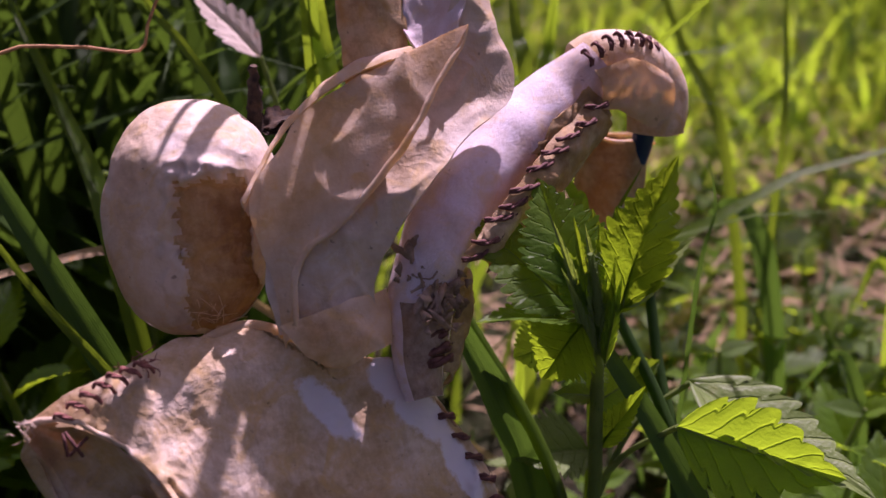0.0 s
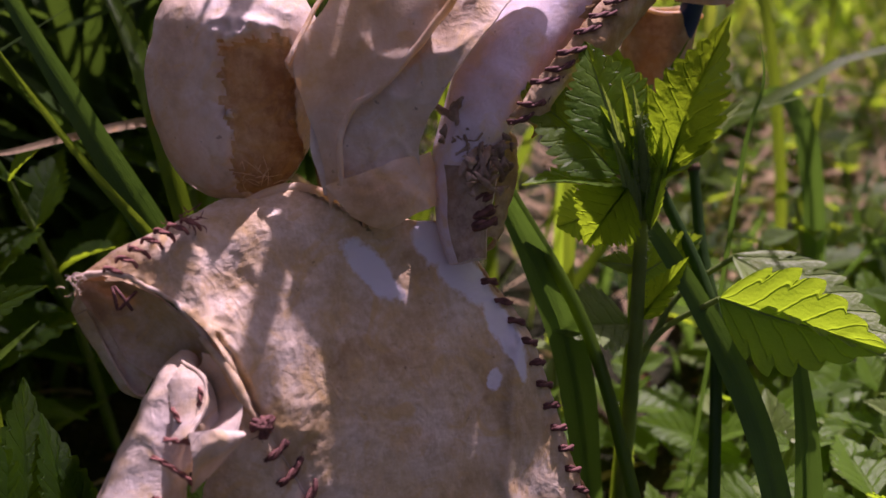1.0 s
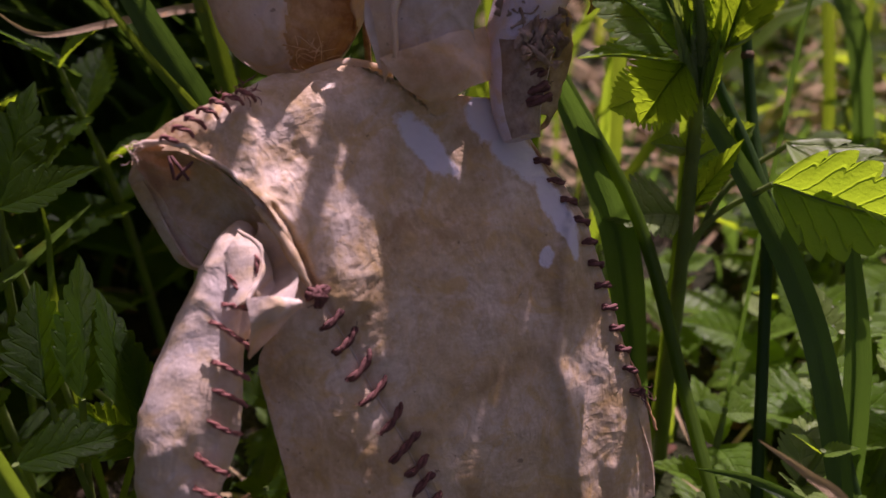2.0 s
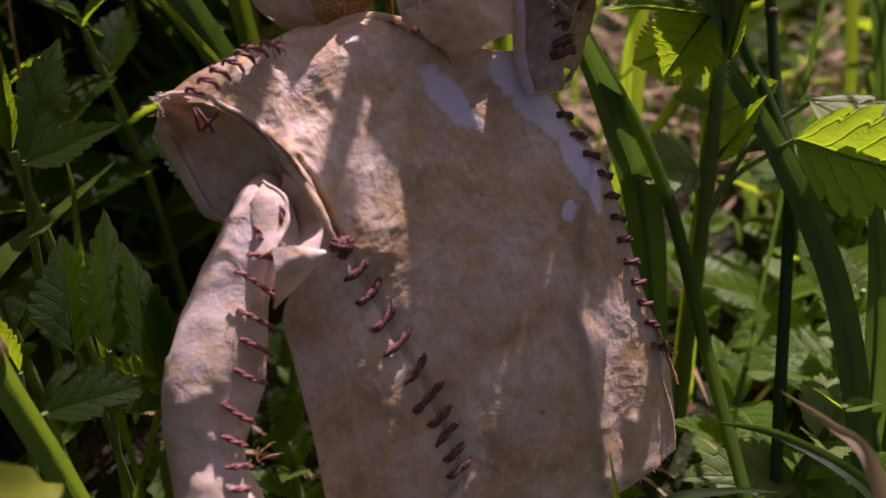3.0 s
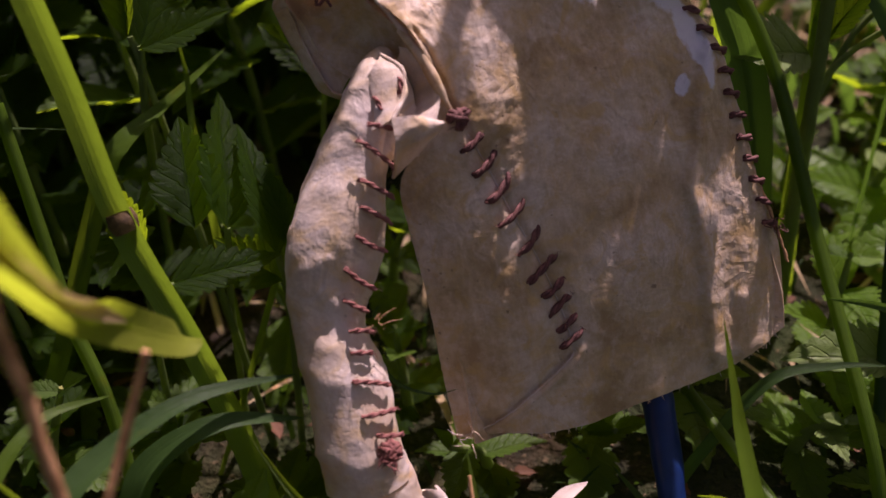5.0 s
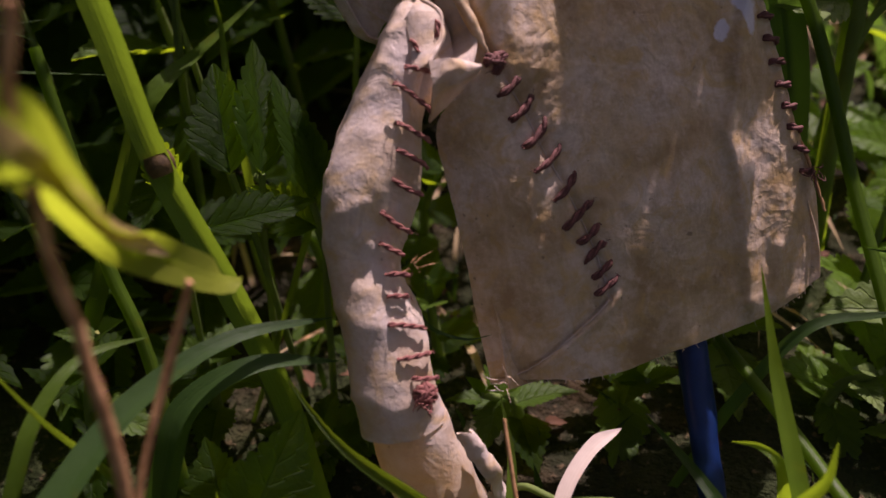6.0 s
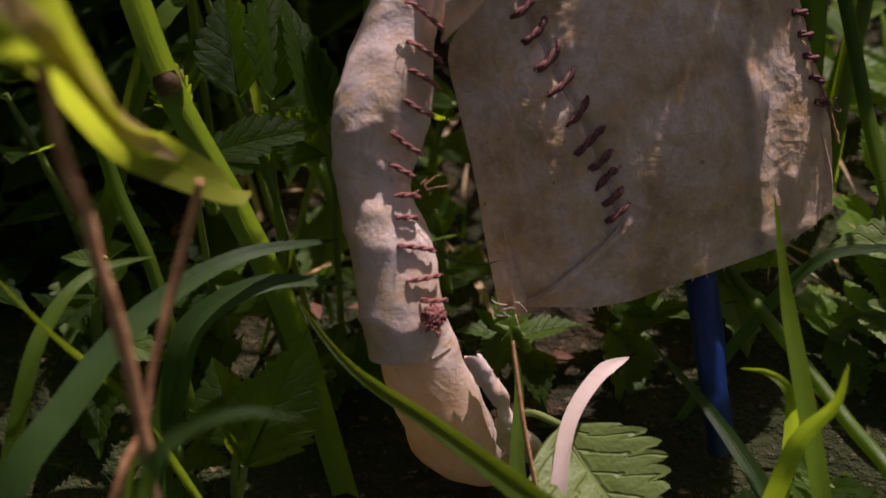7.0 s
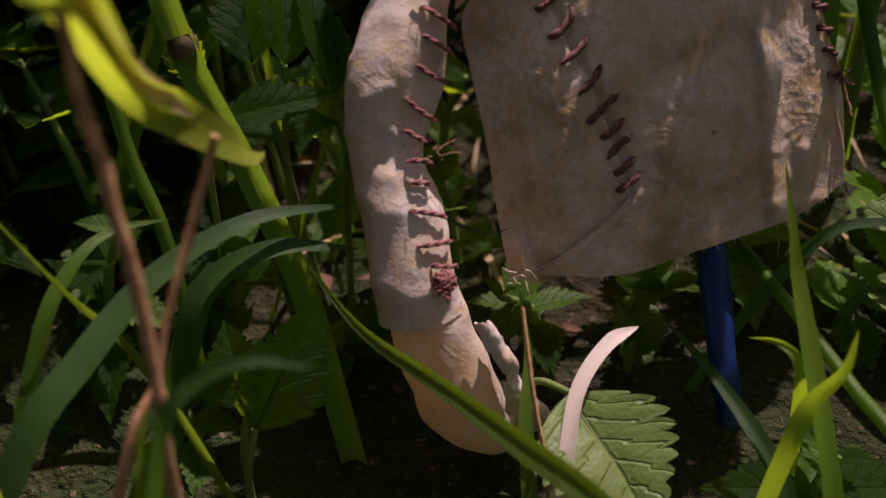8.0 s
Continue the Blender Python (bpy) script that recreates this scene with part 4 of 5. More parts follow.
    nettle_leaf(ob, (0.07, 0.242, 0.126), (0.115, 0.222, 0.121), 0.034, (-0.1, -0.93, 0.36), NETTLE_SUNLIT, 50.0, base, "bright leaf with sun shining through", bend=0.06, teeth=6)
    stalk = [(0.049, 0.250, 0.090), (0.062, 0.262, 0.112), (0.078, 0.262, 0.128)]
    b = Build()
    b.tube(stalk, [0.0012, 0.0010, 0.0009], NETTLE_STEM, seg=8, rings=20)
    b.object("leaf_stalk", ob, origin=base)
    nettle_leaf(ob, (0.078, 0.262, 0.128), (0.124, 0.220, 0.119), 0.032, (0.25, -0.35, 0.9), NETTLE_PALE, 61.0, base, "grey-green leaf with a glossy face", bend=0.05, teeth=7)


hero_nettle()

GREEN_BLADE = "long green grass blade beside the doll"
for pts, w, mat, label, twist in (
    ([(-0.150, 0.292, 0.210), (-0.142, 0.286, 0.198), (-0.118, 0.268, 0.163), (-0.098, 0.252, 0.135), (-0.083, 0.238, 0.109)], 0.0105, GRASS_BLUE, "broad bluish-green grass blade leaning behind the doll", 0.2),
    ([(-0.150, 0.275, 0.200), (-0.136, 0.265, 0.184), (-0.116, 0.256, 0.158), (-0.100, 0.249, 0.141), (-0.085, 0.241, 0.122)], 0.0034, GRASS, GREEN_BLADE, 0.3),
    ([(-0.165, 0.372, 0.240), (-0.136, 0.336, 0.201), (-0.118, 0.312, 0.179), (-0.109, 0.296, 0.162)], 0.007, GRASS, GREEN_BLADE, 0.1),
    ([(-0.096, 0.136, 0.078), (-0.118, 0.121, 0.084), (-0.136, 0.101, 0.082), (-0.146, 0.077, 0.077), (-0.154, 0.058, 0.069)], 0.0085, GRASS_BLUE, "broad arching grass blade with a sunlit tip", 0.4),
    ([(-0.094, 0.130, 0.068), (-0.113, 0.121, 0.075), (-0.128, 0.110, 0.071), (-0.133, 0.100, 0.059)], 0.0085, GRASS_BLUE, "broad arching grass blade with a sunlit tip", 0.4),
    ([(-0.106, 0.120, 0.073), (-0.089, 0.105, 0.065), (-0.067, 0.092, 0.062), (-0.047, 0.079, 0.060), (-0.028, 0.066, 0.058), (-0.015, 0.055, 0.045)], 0.0062, GRASS, "pointed grass blade lying across the doll's hand", 0.3),
    ([(-0.175, 0.100, 0.108), (-0.154, 0.091, 0.086), (-0.143, 0.090, 0.070), (-0.133, 0.086, 0.049)], 0.0030, GRASS, GREEN_BLADE, 0.5),
    ([(0.013, 0.156, 0.084), (0.016, 0.142, 0.071), (0.018, 0.133, 0.063), (0.023, 0.110, 0.048), (0.027, 0.090, 0.034)], 0.0047, GRASS_LIT, "bright pointed grass blade before the shirt's hem", 0.1),
    ([(0.026, 0.107, 0.076), (0.0245, 0.103, 0.066), (0.019, 0.102, 0.054), (0.015, 0.096, 0.042)], 0.0046, GRASS_LIT, "curled bright grass tip", 0.6),
    ([(-0.053, 0.136, 0.052), (-0.049, 0.122, 0.042), (-0.048, 0.105, 0.035), (-0.046, 0.092, 0.029)], 0.0042, GRASS, GREEN_BLADE, 0.3),
    ([(-0.139, 0.245, 0.113), (-0.155, 0.224, 0.104), (-0.164, 0.209, 0.100), (-0.170, 0.200, 0.090)], 0.0075, GRASS, GREEN_BLADE, 0.2),
    ([(-0.085, 0.205, 0.085), (-0.096, 0.200, 0.089), (-0.106, 0.193, 0.085), (-0.112, 0.187, 0.075)], 0.0022, GRASS, "thin curved grass blade", 0.2),
    ([(0.092, 0.240, 0.122), (0.095, 0.232, 0.105), (0.099, 0.222, 0.080), (0.101, 0.212, 0.050)], 0.0085, GRASS_BLUE, "pale glossy grass blade under the nettle leaf", 0.2),
    ([(0.062, 0.290, 0.190), (0.052, 0.282, 0.170), (0.050, 0.270, 0.140)], 0.003, GRASS, GREEN_BLADE, 0.2),
    ([(0.083, 0.292, 0.192), (0.086, 0.288, 0.176), (0.082, 0.282, 0.160), (0.080, 0.276, 0.120)], 0.0016, GRASS_BLUE, "thin curled grass blade", 0.7),
    ([(-0.013, 0.150, 0.030), (0.002, 0.128, 0.030), (0.016, 0.104, 0.026), (0.022, 0.090, 0.015)], 0.0050, GRASS_BLUE, GREEN_BLADE, 0.3),
    ([(0.062, 0.165, 0.060), (0.048, 0.168, 0.056), (0.030, 0.165, 0.052), (0.012, 0.155, 0.030)], 0.0036, GRASS_BLUE, GREEN_BLADE, 0.3),
):
    grass_blade(pts, w, mat, label, twist)

for pts, w, mat, label, twist in (
    ([(-0.077, 0.047, 0.120), (-0.087, 0.045, 0.123), (-0.097, 0.043, 0.119), (-0.103, 0.038, 0.112), (-0.107, 0.030, 0.090)], 0.0034, GRASS_BLUE, "thin pale grass tip close to the lens", 0.3),
    ([(-0.142, 0.125, 0.079), (-0.153, 0.114, 0.083), (-0.158, 0.100, 0.082), (-0.161, 0.083, 0.073)], 0.0050, GRASS, "thin arching green grass blade", 0.4),
    ([(-0.114, 0.052, 0.100), (-0.114, 0.044, 0.095), (-0.113, 0.036, 0.088), (-0.113, 0.028, 0.070)], 0.0036, GRASS_LIT, "short bright grass blade close to the lens", 0.5),
    ([(0.007, 0.125, 0.051), (0.014, 0.122, 0.053), (0.019, 0.117, 0.050), (0.021, 0.113, 0.030)], 0.0034, GRASS_LIT, "small curled grass tip under the shirt", 0.3),
    ([(0.055, 0.165, 0.098), (0.065, 0.155, 0.097), (0.072, 0.144, 0.096), (0.082, 0.130, 0.070)], 0.0042, STRAW, "brown dry grass blade beside the shirt", 0.6),
    ([(0.045, 0.182, 0.069), (0.063, 0.176, 0.070), (0.083, 0.159, 0.068), (0.095, 0.145, 0.050)], 0.0050, GRASS_BLUE, "dark grass blade bending beside the shirt", 0.3),
    ([(-0.150, 0.235, 0.127), (-0.147, 0.228, 0.113), (-0.143, 0.214, 0.099), (-0.141, 0.208, 0.070)], 0.0030, GRASS, "short pointed grass blade", 0.2),
    ([(-0.092, 0.415, 0.260), (-0.088, 0.400, 0.221), (-0.084, 0.384, 0.198), (-0.080, 0.367, 0.179), (-0.076, 0.355, 0.120)], 0.0080, GRASS_BLUE, "broad upright grass blade behind the doll", 0.2),
    # top carried up out of view to throw a shadow bar on the head
    ([(-0.053, 0.312, 0.345), (-0.050, 0.335, 0.295), (-0.045, 0.347, 0.240), (-0.041, 0.338, 0.214), (-0.037, 0.327, 0.196), (-0.033, 0.315, 0.120)], 0.0068, GRASS_LIT, "bright upright grass blade behind the doll", 0.2),
    ([(-0.075, 0.445, 0.260), (-0.071, 0.433, 0.213), (-0.067, 0.415, 0.186), (-0.062, 0.399, 0.167), (-0.056, 0.380, 0.100)], 0.0075, GRASS_SHADED, "upright grass blade in shaded green behind the doll", 0.2),
    ([(0.047, 0.415, 0.260), (0.045, 0.406, 0.219), (0.043, 0.400, 0.196), (0.040, 0.386, 0.182), (0.036, 0.375, 0.100)], 0.0065, GRASS_LIT, "bright upright grass blade behind the doll", 0.2),
    # unseen upper end added for a second bar across the head
    ([(-0.088, 0.308, 0.345), (-0.098, 0.330, 0.280), (-0.100, 0.336, 0.235), (-0.087, 0.330, 0.217), (-0.074, 0.322, 0.200), (-0.055, 0.312, 0.160)], 0.0032, GRASS, "thin slanting grass stalk behind the doll", 0.2),
    # two blades added mainly above the view to shadow the shirt in bands
    ([(0.008, 0.375, 0.413), (-0.002, 0.358, 0.38), (-0.019, 0.328, 0.325), (-0.015, 0.347, 0.182), (-0.01, 0.345, 0.02)], 0.0075, GRASS, "tall grass blade added behind the doll to throw a shadow on the shirt", 0.1),
    ([(-0.043, 0.337, 0.369), (-0.044, 0.33, 0.353), (-0.044, 0.318, 0.325), (-0.045, 0.344, 0.183), (-0.045, 0.35, 0.02)], 0.0060, GRASS, "tall grass blade added behind the doll to throw a shadow on the shirt", 0.1),
    ([(0.022, 0.366, 0.250), (0.024, 0.359, 0.230), (0.026, 0.350, 0.215), (0.029, 0.340, 0.200), (0.033, 0.330, 0.120)], 0.0050, GRASS, "upright grass blade behind the doll", 0.2),
    ([(0.098, 0.490, 0.225), (0.103, 0.476, 0.200), (0.113, 0.455, 0.174), (0.126, 0.432, 0.147), (0.138, 0.410, 0.080)], 0.0055, GRASS, "broad bright grass blade in the meadow", 0.3),
    ([(0.156, 0.470, 0.230), (0.156, 0.463, 0.206), (0.155, 0.444, 0.177), (0.152, 0.423, 0.147), (0.150, 0.410, 0.080)], 0.0030, GRASS, "upright bright grass blade in the meadow", 0.2),
    ([(0.032, 0.288, 0.202), (0.034, 0.284, 0.195), (0.039, 0.277, 0.187), (0.042, 0.271, 0.181), (0.048, 0.264, 0.120)], 0.0040, GRASS_LIT, "green grass blade under the raised arm", 0.2),
    ([(0.118, 0.420, 0.100), (0.128, 0.410, 0.120), (0.140, 0.400, 0.110), (0.150, 0.392, 0.070)], 0.0100, GRASS_BLUE, "pale glossy bent grass blade in the meadow", 0.4),
    ([(0.180, 0.380, 0.080), (0.190, 0.390, 0.100), (0.205, 0.398, 0.085), (0.212, 0.402, 0.050)], 0.0080, GRASS_LIT, "bent bright grass blade in the meadow", 0.4),
    ([(0.150, 0.350, 0.060), (0.160, 0.342, 0.085), (0.168, 0.335, 0.070), (0.172, 0.330, 0.040)], 0.0070, GRASS_BLUE, "pale glossy bent grass blade in the meadow", 0.4),
):
    grass_blade(pts, w, mat, label, twist)
grass_blade([(-0.004, 0.262, 0.172), (0.006, 0.258, 0.150), (0.016, 0.255, 0.130), (0.024, 0.251, 0.112), (0.030, 0.246, 0.090)], 0.0115, GRASS_BLUE, "broad dark grass blade close beside the doll", 0.2, base=0.2)
grass_blade([(0.042, 0.262, 0.152), (0.047, 0.260, 0.146), (0.065, 0.245, 0.122), (0.080, 0.226, 0.097), (0.087, 0.205, 0.075)], 0.0085, GRASS_BLUE, "broad dark green grass blade beside the nettle", 0.3, base=0.3)
grass_blade([(-0.0554, 0.1444, 0.0657), (-0.0626, 0.1435, 0.0642), (-0.072, 0.145, 0.0662), (-0.0788, 0.1498, 0.07), (-0.0819, 0.1487, 0.0561)], 0.0014, GRASS_BLUE, "very thin bent grass blade beside the doll's arm", 0.3)
grass_blade([(-0.020, 0.136, 0.040), (-0.028, 0.127, 0.042), (-0.035, 0.112, 0.040), (-0.037, 0.094, 0.032)], 0.0042, DRY_PALE, "pale dry grass blade bent over a nettle leaf", 0.5, tip=0.15)
grass_blade([(-0.165, 0.262, 0.172), (-0.152, 0.265, 0.161), (-0.133, 0.280, 0.159), (-0.108, 0.295, 0.158), (-0.085, 0.300, 0.150)], 0.0032, STRAW, "yellow straw lying behind the doll", 0.3)
grass_stem([(-0.004, 0.274, 0.168), (0.003, 0.268, 0.156), (0.032, 0.245, 0.111), (0.047, 0.207, 0.070), (0.059, 0.161, 0.038)], 0.0021, GRASS, "straight green grass stem beside the doll's shirt")
grass_stem([(0.050, 0.285, 0.157), (0.056, 0.276, 0.144), (0.066, 0.263, 0.127), (0.072, 0.252, 0.115), (0.081, 0.236, 0.099)], 0.0019, GRASS_BLUE, "green grass stem beside the nettle")
grass_stem([(0.066, 0.295, 0.160), (0.068, 0.287, 0.146), (0.070, 0.272, 0.127), (0.073, 0.256, 0.112), (0.072, 0.238, 0.098)], 0.0019, GRASS_BLUE, "green grass stem beside the nettle", (0.068, 0.287, 0.146))
grass_stem([(-0.165, 0.180, 0.200), (-0.151, 0.167, 0.147), (-0.141, 0.155, 0.111), (-0.125, 0.143, 0.079), (-0.113, 0.133, 0.050), (-0.106, 0.122, 0.031)], 0.0034, REED, "thick bright green grass stem with a brown node", (-0.141, 0.155, 0.111), True)
grass_stem([(-0.182, 0.182, 0.130), (-0.172, 0.165, 0.098), (-0.165, 0.153, 0.076), (-0.155, 0.141, 0.057), (-0.147, 0.124, 0.023)], 0.0020, GRASS, "thin green upright grass stem")
grass_stem([(0.003, 0.185, 0.042), (0.009, 0.172, 0.040), (0.023, 0.141, 0.042), (0.033, 0.117, 0.044), (0.043, 0.095, 0.044)], 0.0018, GRASS, "leaning grass stem under the shirt's hem")
# close to the lens: a curling leaf and two brown stalks, all out of focus
grass_blade([(-0.11, 0.118, 0.108), (-0.112, 0.112, 0.113), (-0.116, 0.099, 0.13), (-0.117, 0.085, 0.149), (-0.112, 0.064, 0.180), (-0.118, 0.055, 0.192), (-0.135, 0.045, 0.170), (-0.150, 0.040, 0.090)], 0.0092, YELLOW_LEAF, "curling yellow-green grass leaf with a brown edge", 1.0, tip=0.10, edge=0.0022)
grass_blade([(-0.112, 0.080, 0.155), (-0.112, 0.074, 0.173), (-0.114, 0.070, 0.187), (-0.124, 0.060, 0.190), (-0.140, 0.050, 0.150), (-0.150, 0.045, 0.090)], 0.0058, YELLOW_LEAF, "curling yellow-green grass leaf", 0.5)


def stalk(pts, r, label):
    p = rooted(pts)
    b = Build()
    b.tube(p, [r * 1.1, r, r * 0.8], TWIG, seg=8, rings=30, rough=r * 0.5, scale=120)
    ob = thing("dry_weed", tuple(p[0]), label, "dry weed", "dry stalks in the grass")
    b.object("stalk", ob, origin=p[0])


stalk([(-0.112, 0.075, 0.200), (-0.114, 0.069, 0.185), (-0.116, 0.068, 0.165), (-0.113, 0.061, 0.137), (-0.110, 0.052, 0.113), (-0.109, 0.044, 0.094)], 0.0013, "thin reddish-brown dry stalk near the lens")
stalk([(-0.103, 0.084, 0.139), (-0.107, 0.079, 0.128), (-0.112, 0.068, 0.113), (-0.115, 0.057, 0.099), (-0.120, 0.046, 0.088)], 0.0010, "thin reddish-brown dry stalk near the lens")
stalk([(-0.0501, 0.1182, 0.0628), (-0.0483, 0.1112, 0.0549), (-0.046, 0.104, 0.0462), (-0.0431, 0.0966, 0.0354)], 0.0006, "thin reddish stalk below the shirt's corner")
stalk([(-0.084, 0.312, 0.245), (-0.090, 0.306, 0.231), (-0.094, 0.302, 0.223), (-0.113, 0.297, 0.226), (-0.135, 0.288, 0.224), (-0.170, 0.280, 0.190), (-0.185, 0.28, 0.10)], 0.0006, "bent dry brown twig behind the doll")


def seed_head():
    base = (-0.050, 0.285, land(-0.05, 0.285) - 0.003)
    ob = thing("dried_flower", base, "blackened dried flower head behind the doll", "dried flower")
    b = Build()
    b.tube([base, (-0.053, 0.284, 0.11), (-0.055, 0.279, 0.205)], [0.0013, 0.0012, 0.001], TWIG, seg=7, rings=20)
    b.object("stem", ob, origin=base)
    b = Build()
    b.tube([(-0.055, 0.278, 0.204), (-0.0545, 0.278, 0.215), (-0.054, 0.279, 0.226)], [0.0018, 0.0022, 0.0012], DARK_HEAD, seg=10, rings=20, rough=0.0011, scale=600)
    b.object("flower_head", ob, origin=base)
    for k in range(5):
        b = Build()
        e = np.array((-0.050 + 0.0045 * k, 0.281 + 0.002 * k, 0.207 + random.uniform(-0.003, 0.003)))
        g = placed(leaf_grid(0.014, 0.008, 5, 0.3, 0.4, 0.05, 24, 9, k), (-0.054, 0.279, 0.206), e, (0, -0.5, 0.8))
        b.grid(g + wob(g, 300, 0.0012, k), DARK_HEAD)
        b.object("withered_leaf", ob, origin=base)


seed_head()


def low_leaf(at, tip, w, up, mat, label, seed, stalk_pts, bend=0.12, teeth=11):
    """A single low leaf on its own stalk."""
    p = rooted(stalk_pts)
    ob = thing("leaf_plant", tuple(p[0]), label, "leaf", "low leaves round the doll")
    b = Build()
    b.tube(p, [0.0013, 0.0011, 0.0010], NETTLE_STEM, seg=7, rings=20)
    b.object("leaf_stalk", ob, origin=p[0])
    nettle_leaf(ob, at, tip, w, up, mat, seed, p[0], bend=bend, teeth=teeth)


low_leaf((-0.037, 0.114, 0.036), (-0.012, 0.078, 0.026), 0.040, (0.1, -0.45, 0.9), NETTLE_PALE, "pale hairy toothed leaf under the shirt's hem", 70.0, [(-0.037, 0.114, 0.036), (-0.047, 0.121, 0.031), (-0.054, 0.124, 0.015)], 0.05, 10)
low_leaf((-0.064, 0.345, 0.208), (-0.088, 0.352, 0.232), 0.016, (0.3, -0.6, 0.75), DRY_PALE, "pale dry leaf on a thin stalk behind the doll", 72.0, [(-0.064, 0.345, 0.208), (-0.058, 0.343, 0.180), (-0.056, 0.342, 0.120)], 0.1, 7)
# most low leaves from here take the green with shade already in it
low_leaf((-0.116, 0.090, 0.040), (-0.100, 0.113, 0.066), 0.026, (0.2, -0.97, 0.15), NETTLE_SHADED, "toothed leaf in shaded green, catching light at its edge", 75.0, [(-0.116, 0.090, 0.040), (-0.120, 0.088, 0.025), (-0.122, 0.087, 0.010)])
low_leaf((-0.118, 0.093, 0.045), (-0.129, 0.110, 0.058), 0.022, (0.2, -0.97, 0.1), NETTLE_SHADED, "toothed nettle leaf in shaded green", 78.0, [(-0.118, 0.093, 0.045), (-0.121, 0.090, 0.03), (-0.122, 0.088, 0.010)])
low_leaf((-0.16, 0.228, 0.123), (-0.153, 0.259, 0.15), 0.019, (0.3, -0.95, 0.1), NETTLE_SHADED, "upright green nettle leaf lit from behind", 81.0, [(-0.16, 0.228, 0.123), (-0.164, 0.226, 0.093)], 0.10, 8)
low_leaf((-0.162, 0.228, 0.126), (-0.172, 0.249, 0.151), 0.016, (-0.3, -0.95, 0.1), NETTLE_SHADED, "upright green nettle leaf lit from behind", 83.0, [(-0.162, 0.228, 0.126), (-0.158, 0.226, 0.096)], 0.10, 8)
low_leaf((-0.159, 0.227, 0.122), (-0.132, 0.24, 0.131), 0.015, (0, -0.5, 0.85), NETTLE_SHADED, "spreading nettle leaf with a lit edge", 85.0, [(-0.159, 0.227, 0.122), (-0.163, 0.225, 0.092)], 0.10, 8)
low_leaf((-0.133, 0.178, 0.092), (-0.143, 0.205, 0.114), 0.022, (0.25, -0.95, 0.1), NETTLE_SHADED, "upright nettle leaf in shaded green with lit ribs", 87.0, [(-0.133, 0.178, 0.092), (-0.129, 0.176, 0.062)], 0.10, 8)
low_leaf((-0.125, 0.181, 0.09), (-0.131, 0.215, 0.116), 0.020, (0.6, -0.8, 0.0), NETTLE_SHADED, "upright folded nettle leaf, lit from behind", 89.0, [(-0.125, 0.181, 0.09), (-0.129, 0.179, 0.060)], 0.10, 8)
low_leaf((-0.11, 0.176, 0.085), (-0.123, 0.207, 0.111), 0.017, (0.75, -0.6, 0.1), NETTLE_SHADED, "upright folded nettle leaf, lit from behind", 91.0, [(-0.11, 0.176, 0.085), (-0.106, 0.174, 0.055)], 0.10, 8)
low_leaf((-0.106, 0.178, 0.084), (-0.118, 0.201, 0.104), 0.012, (0.7, -0.7, 0.1), NETTLE_SHADED, "upright folded nettle leaf, lit from behind", 93.0, [(-0.106, 0.178, 0.084), (-0.110, 0.176, 0.054)], 0.10, 8)
low_leaf((-0.135, 0.158, 0.088), (-0.107, 0.174, 0.088), 0.015, (0.1, -0.35, 0.95), NETTLE_SHADED, "spreading nettle leaf in shaded green beside the doll's arm", 95.0, [(-0.135, 0.158, 0.088), (-0.131, 0.156, 0.058)], 0.10, 8)
low_leaf((-0.146, 0.17, 0.091), (-0.156, 0.178, 0.108), 0.016, (-0.2, -0.9, 0.3), NETTLE_SHADED, "small green nettle leaf", 97.0, [(-0.146, 0.17, 0.091), (-0.150, 0.168, 0.061)], 0.10, 8)
low_leaf((-0.112, 0.182, 0.069), (-0.136, 0.192, 0.077), 0.018, (0.1, -0.7, 0.7), NETTLE_SHADED, "toothed nettle leaf in shaded green", 99.0, [(-0.112, 0.182, 0.069), (-0.108, 0.180, 0.039)], 0.10, 8)
low_leaf((-0.11, 0.255, 0.1), (-0.133, 0.261, 0.114), 0.018, (0.1, -0.5, 0.85), NETTLE_SHADED, "toothed nettle leaf in shaded green", 101.0, [(-0.11, 0.255, 0.1), (-0.114, 0.253, 0.070)], 0.10, 8)

# leaf meshes for the wild nettles, shared by many leaves
def leaf_set(mat, seed):
    made = []
    for k in range(5):
        b = Build()
        b.grid(leaf_grid(0.04, 0.024 + 0.002 * k, 8 + k % 3, 0.15 + 0.1 * (k % 3), 0.25, 0.03, 48, 9, seed + 11.0 * k), mat)
        ob = b.object("leaf")
        made.append(ob.data)
        bpy.data.objects.remove(ob)
    return made


# LEAVES mostly carry shade in their colour, LEAVES_SUN mostly sunlight
LEAVES, LEAVES_SUN = leaf_set(NETTLE_SHADED, 0.0) + leaf_set(NETTLE, 130.0)[:2], leaf_set(NETTLE_SUNLIT, 70.0) + leaf_set(NETTLE, 90.0)[:2] + leaf_set(NETTLE_PALE, 110.0)[:2]


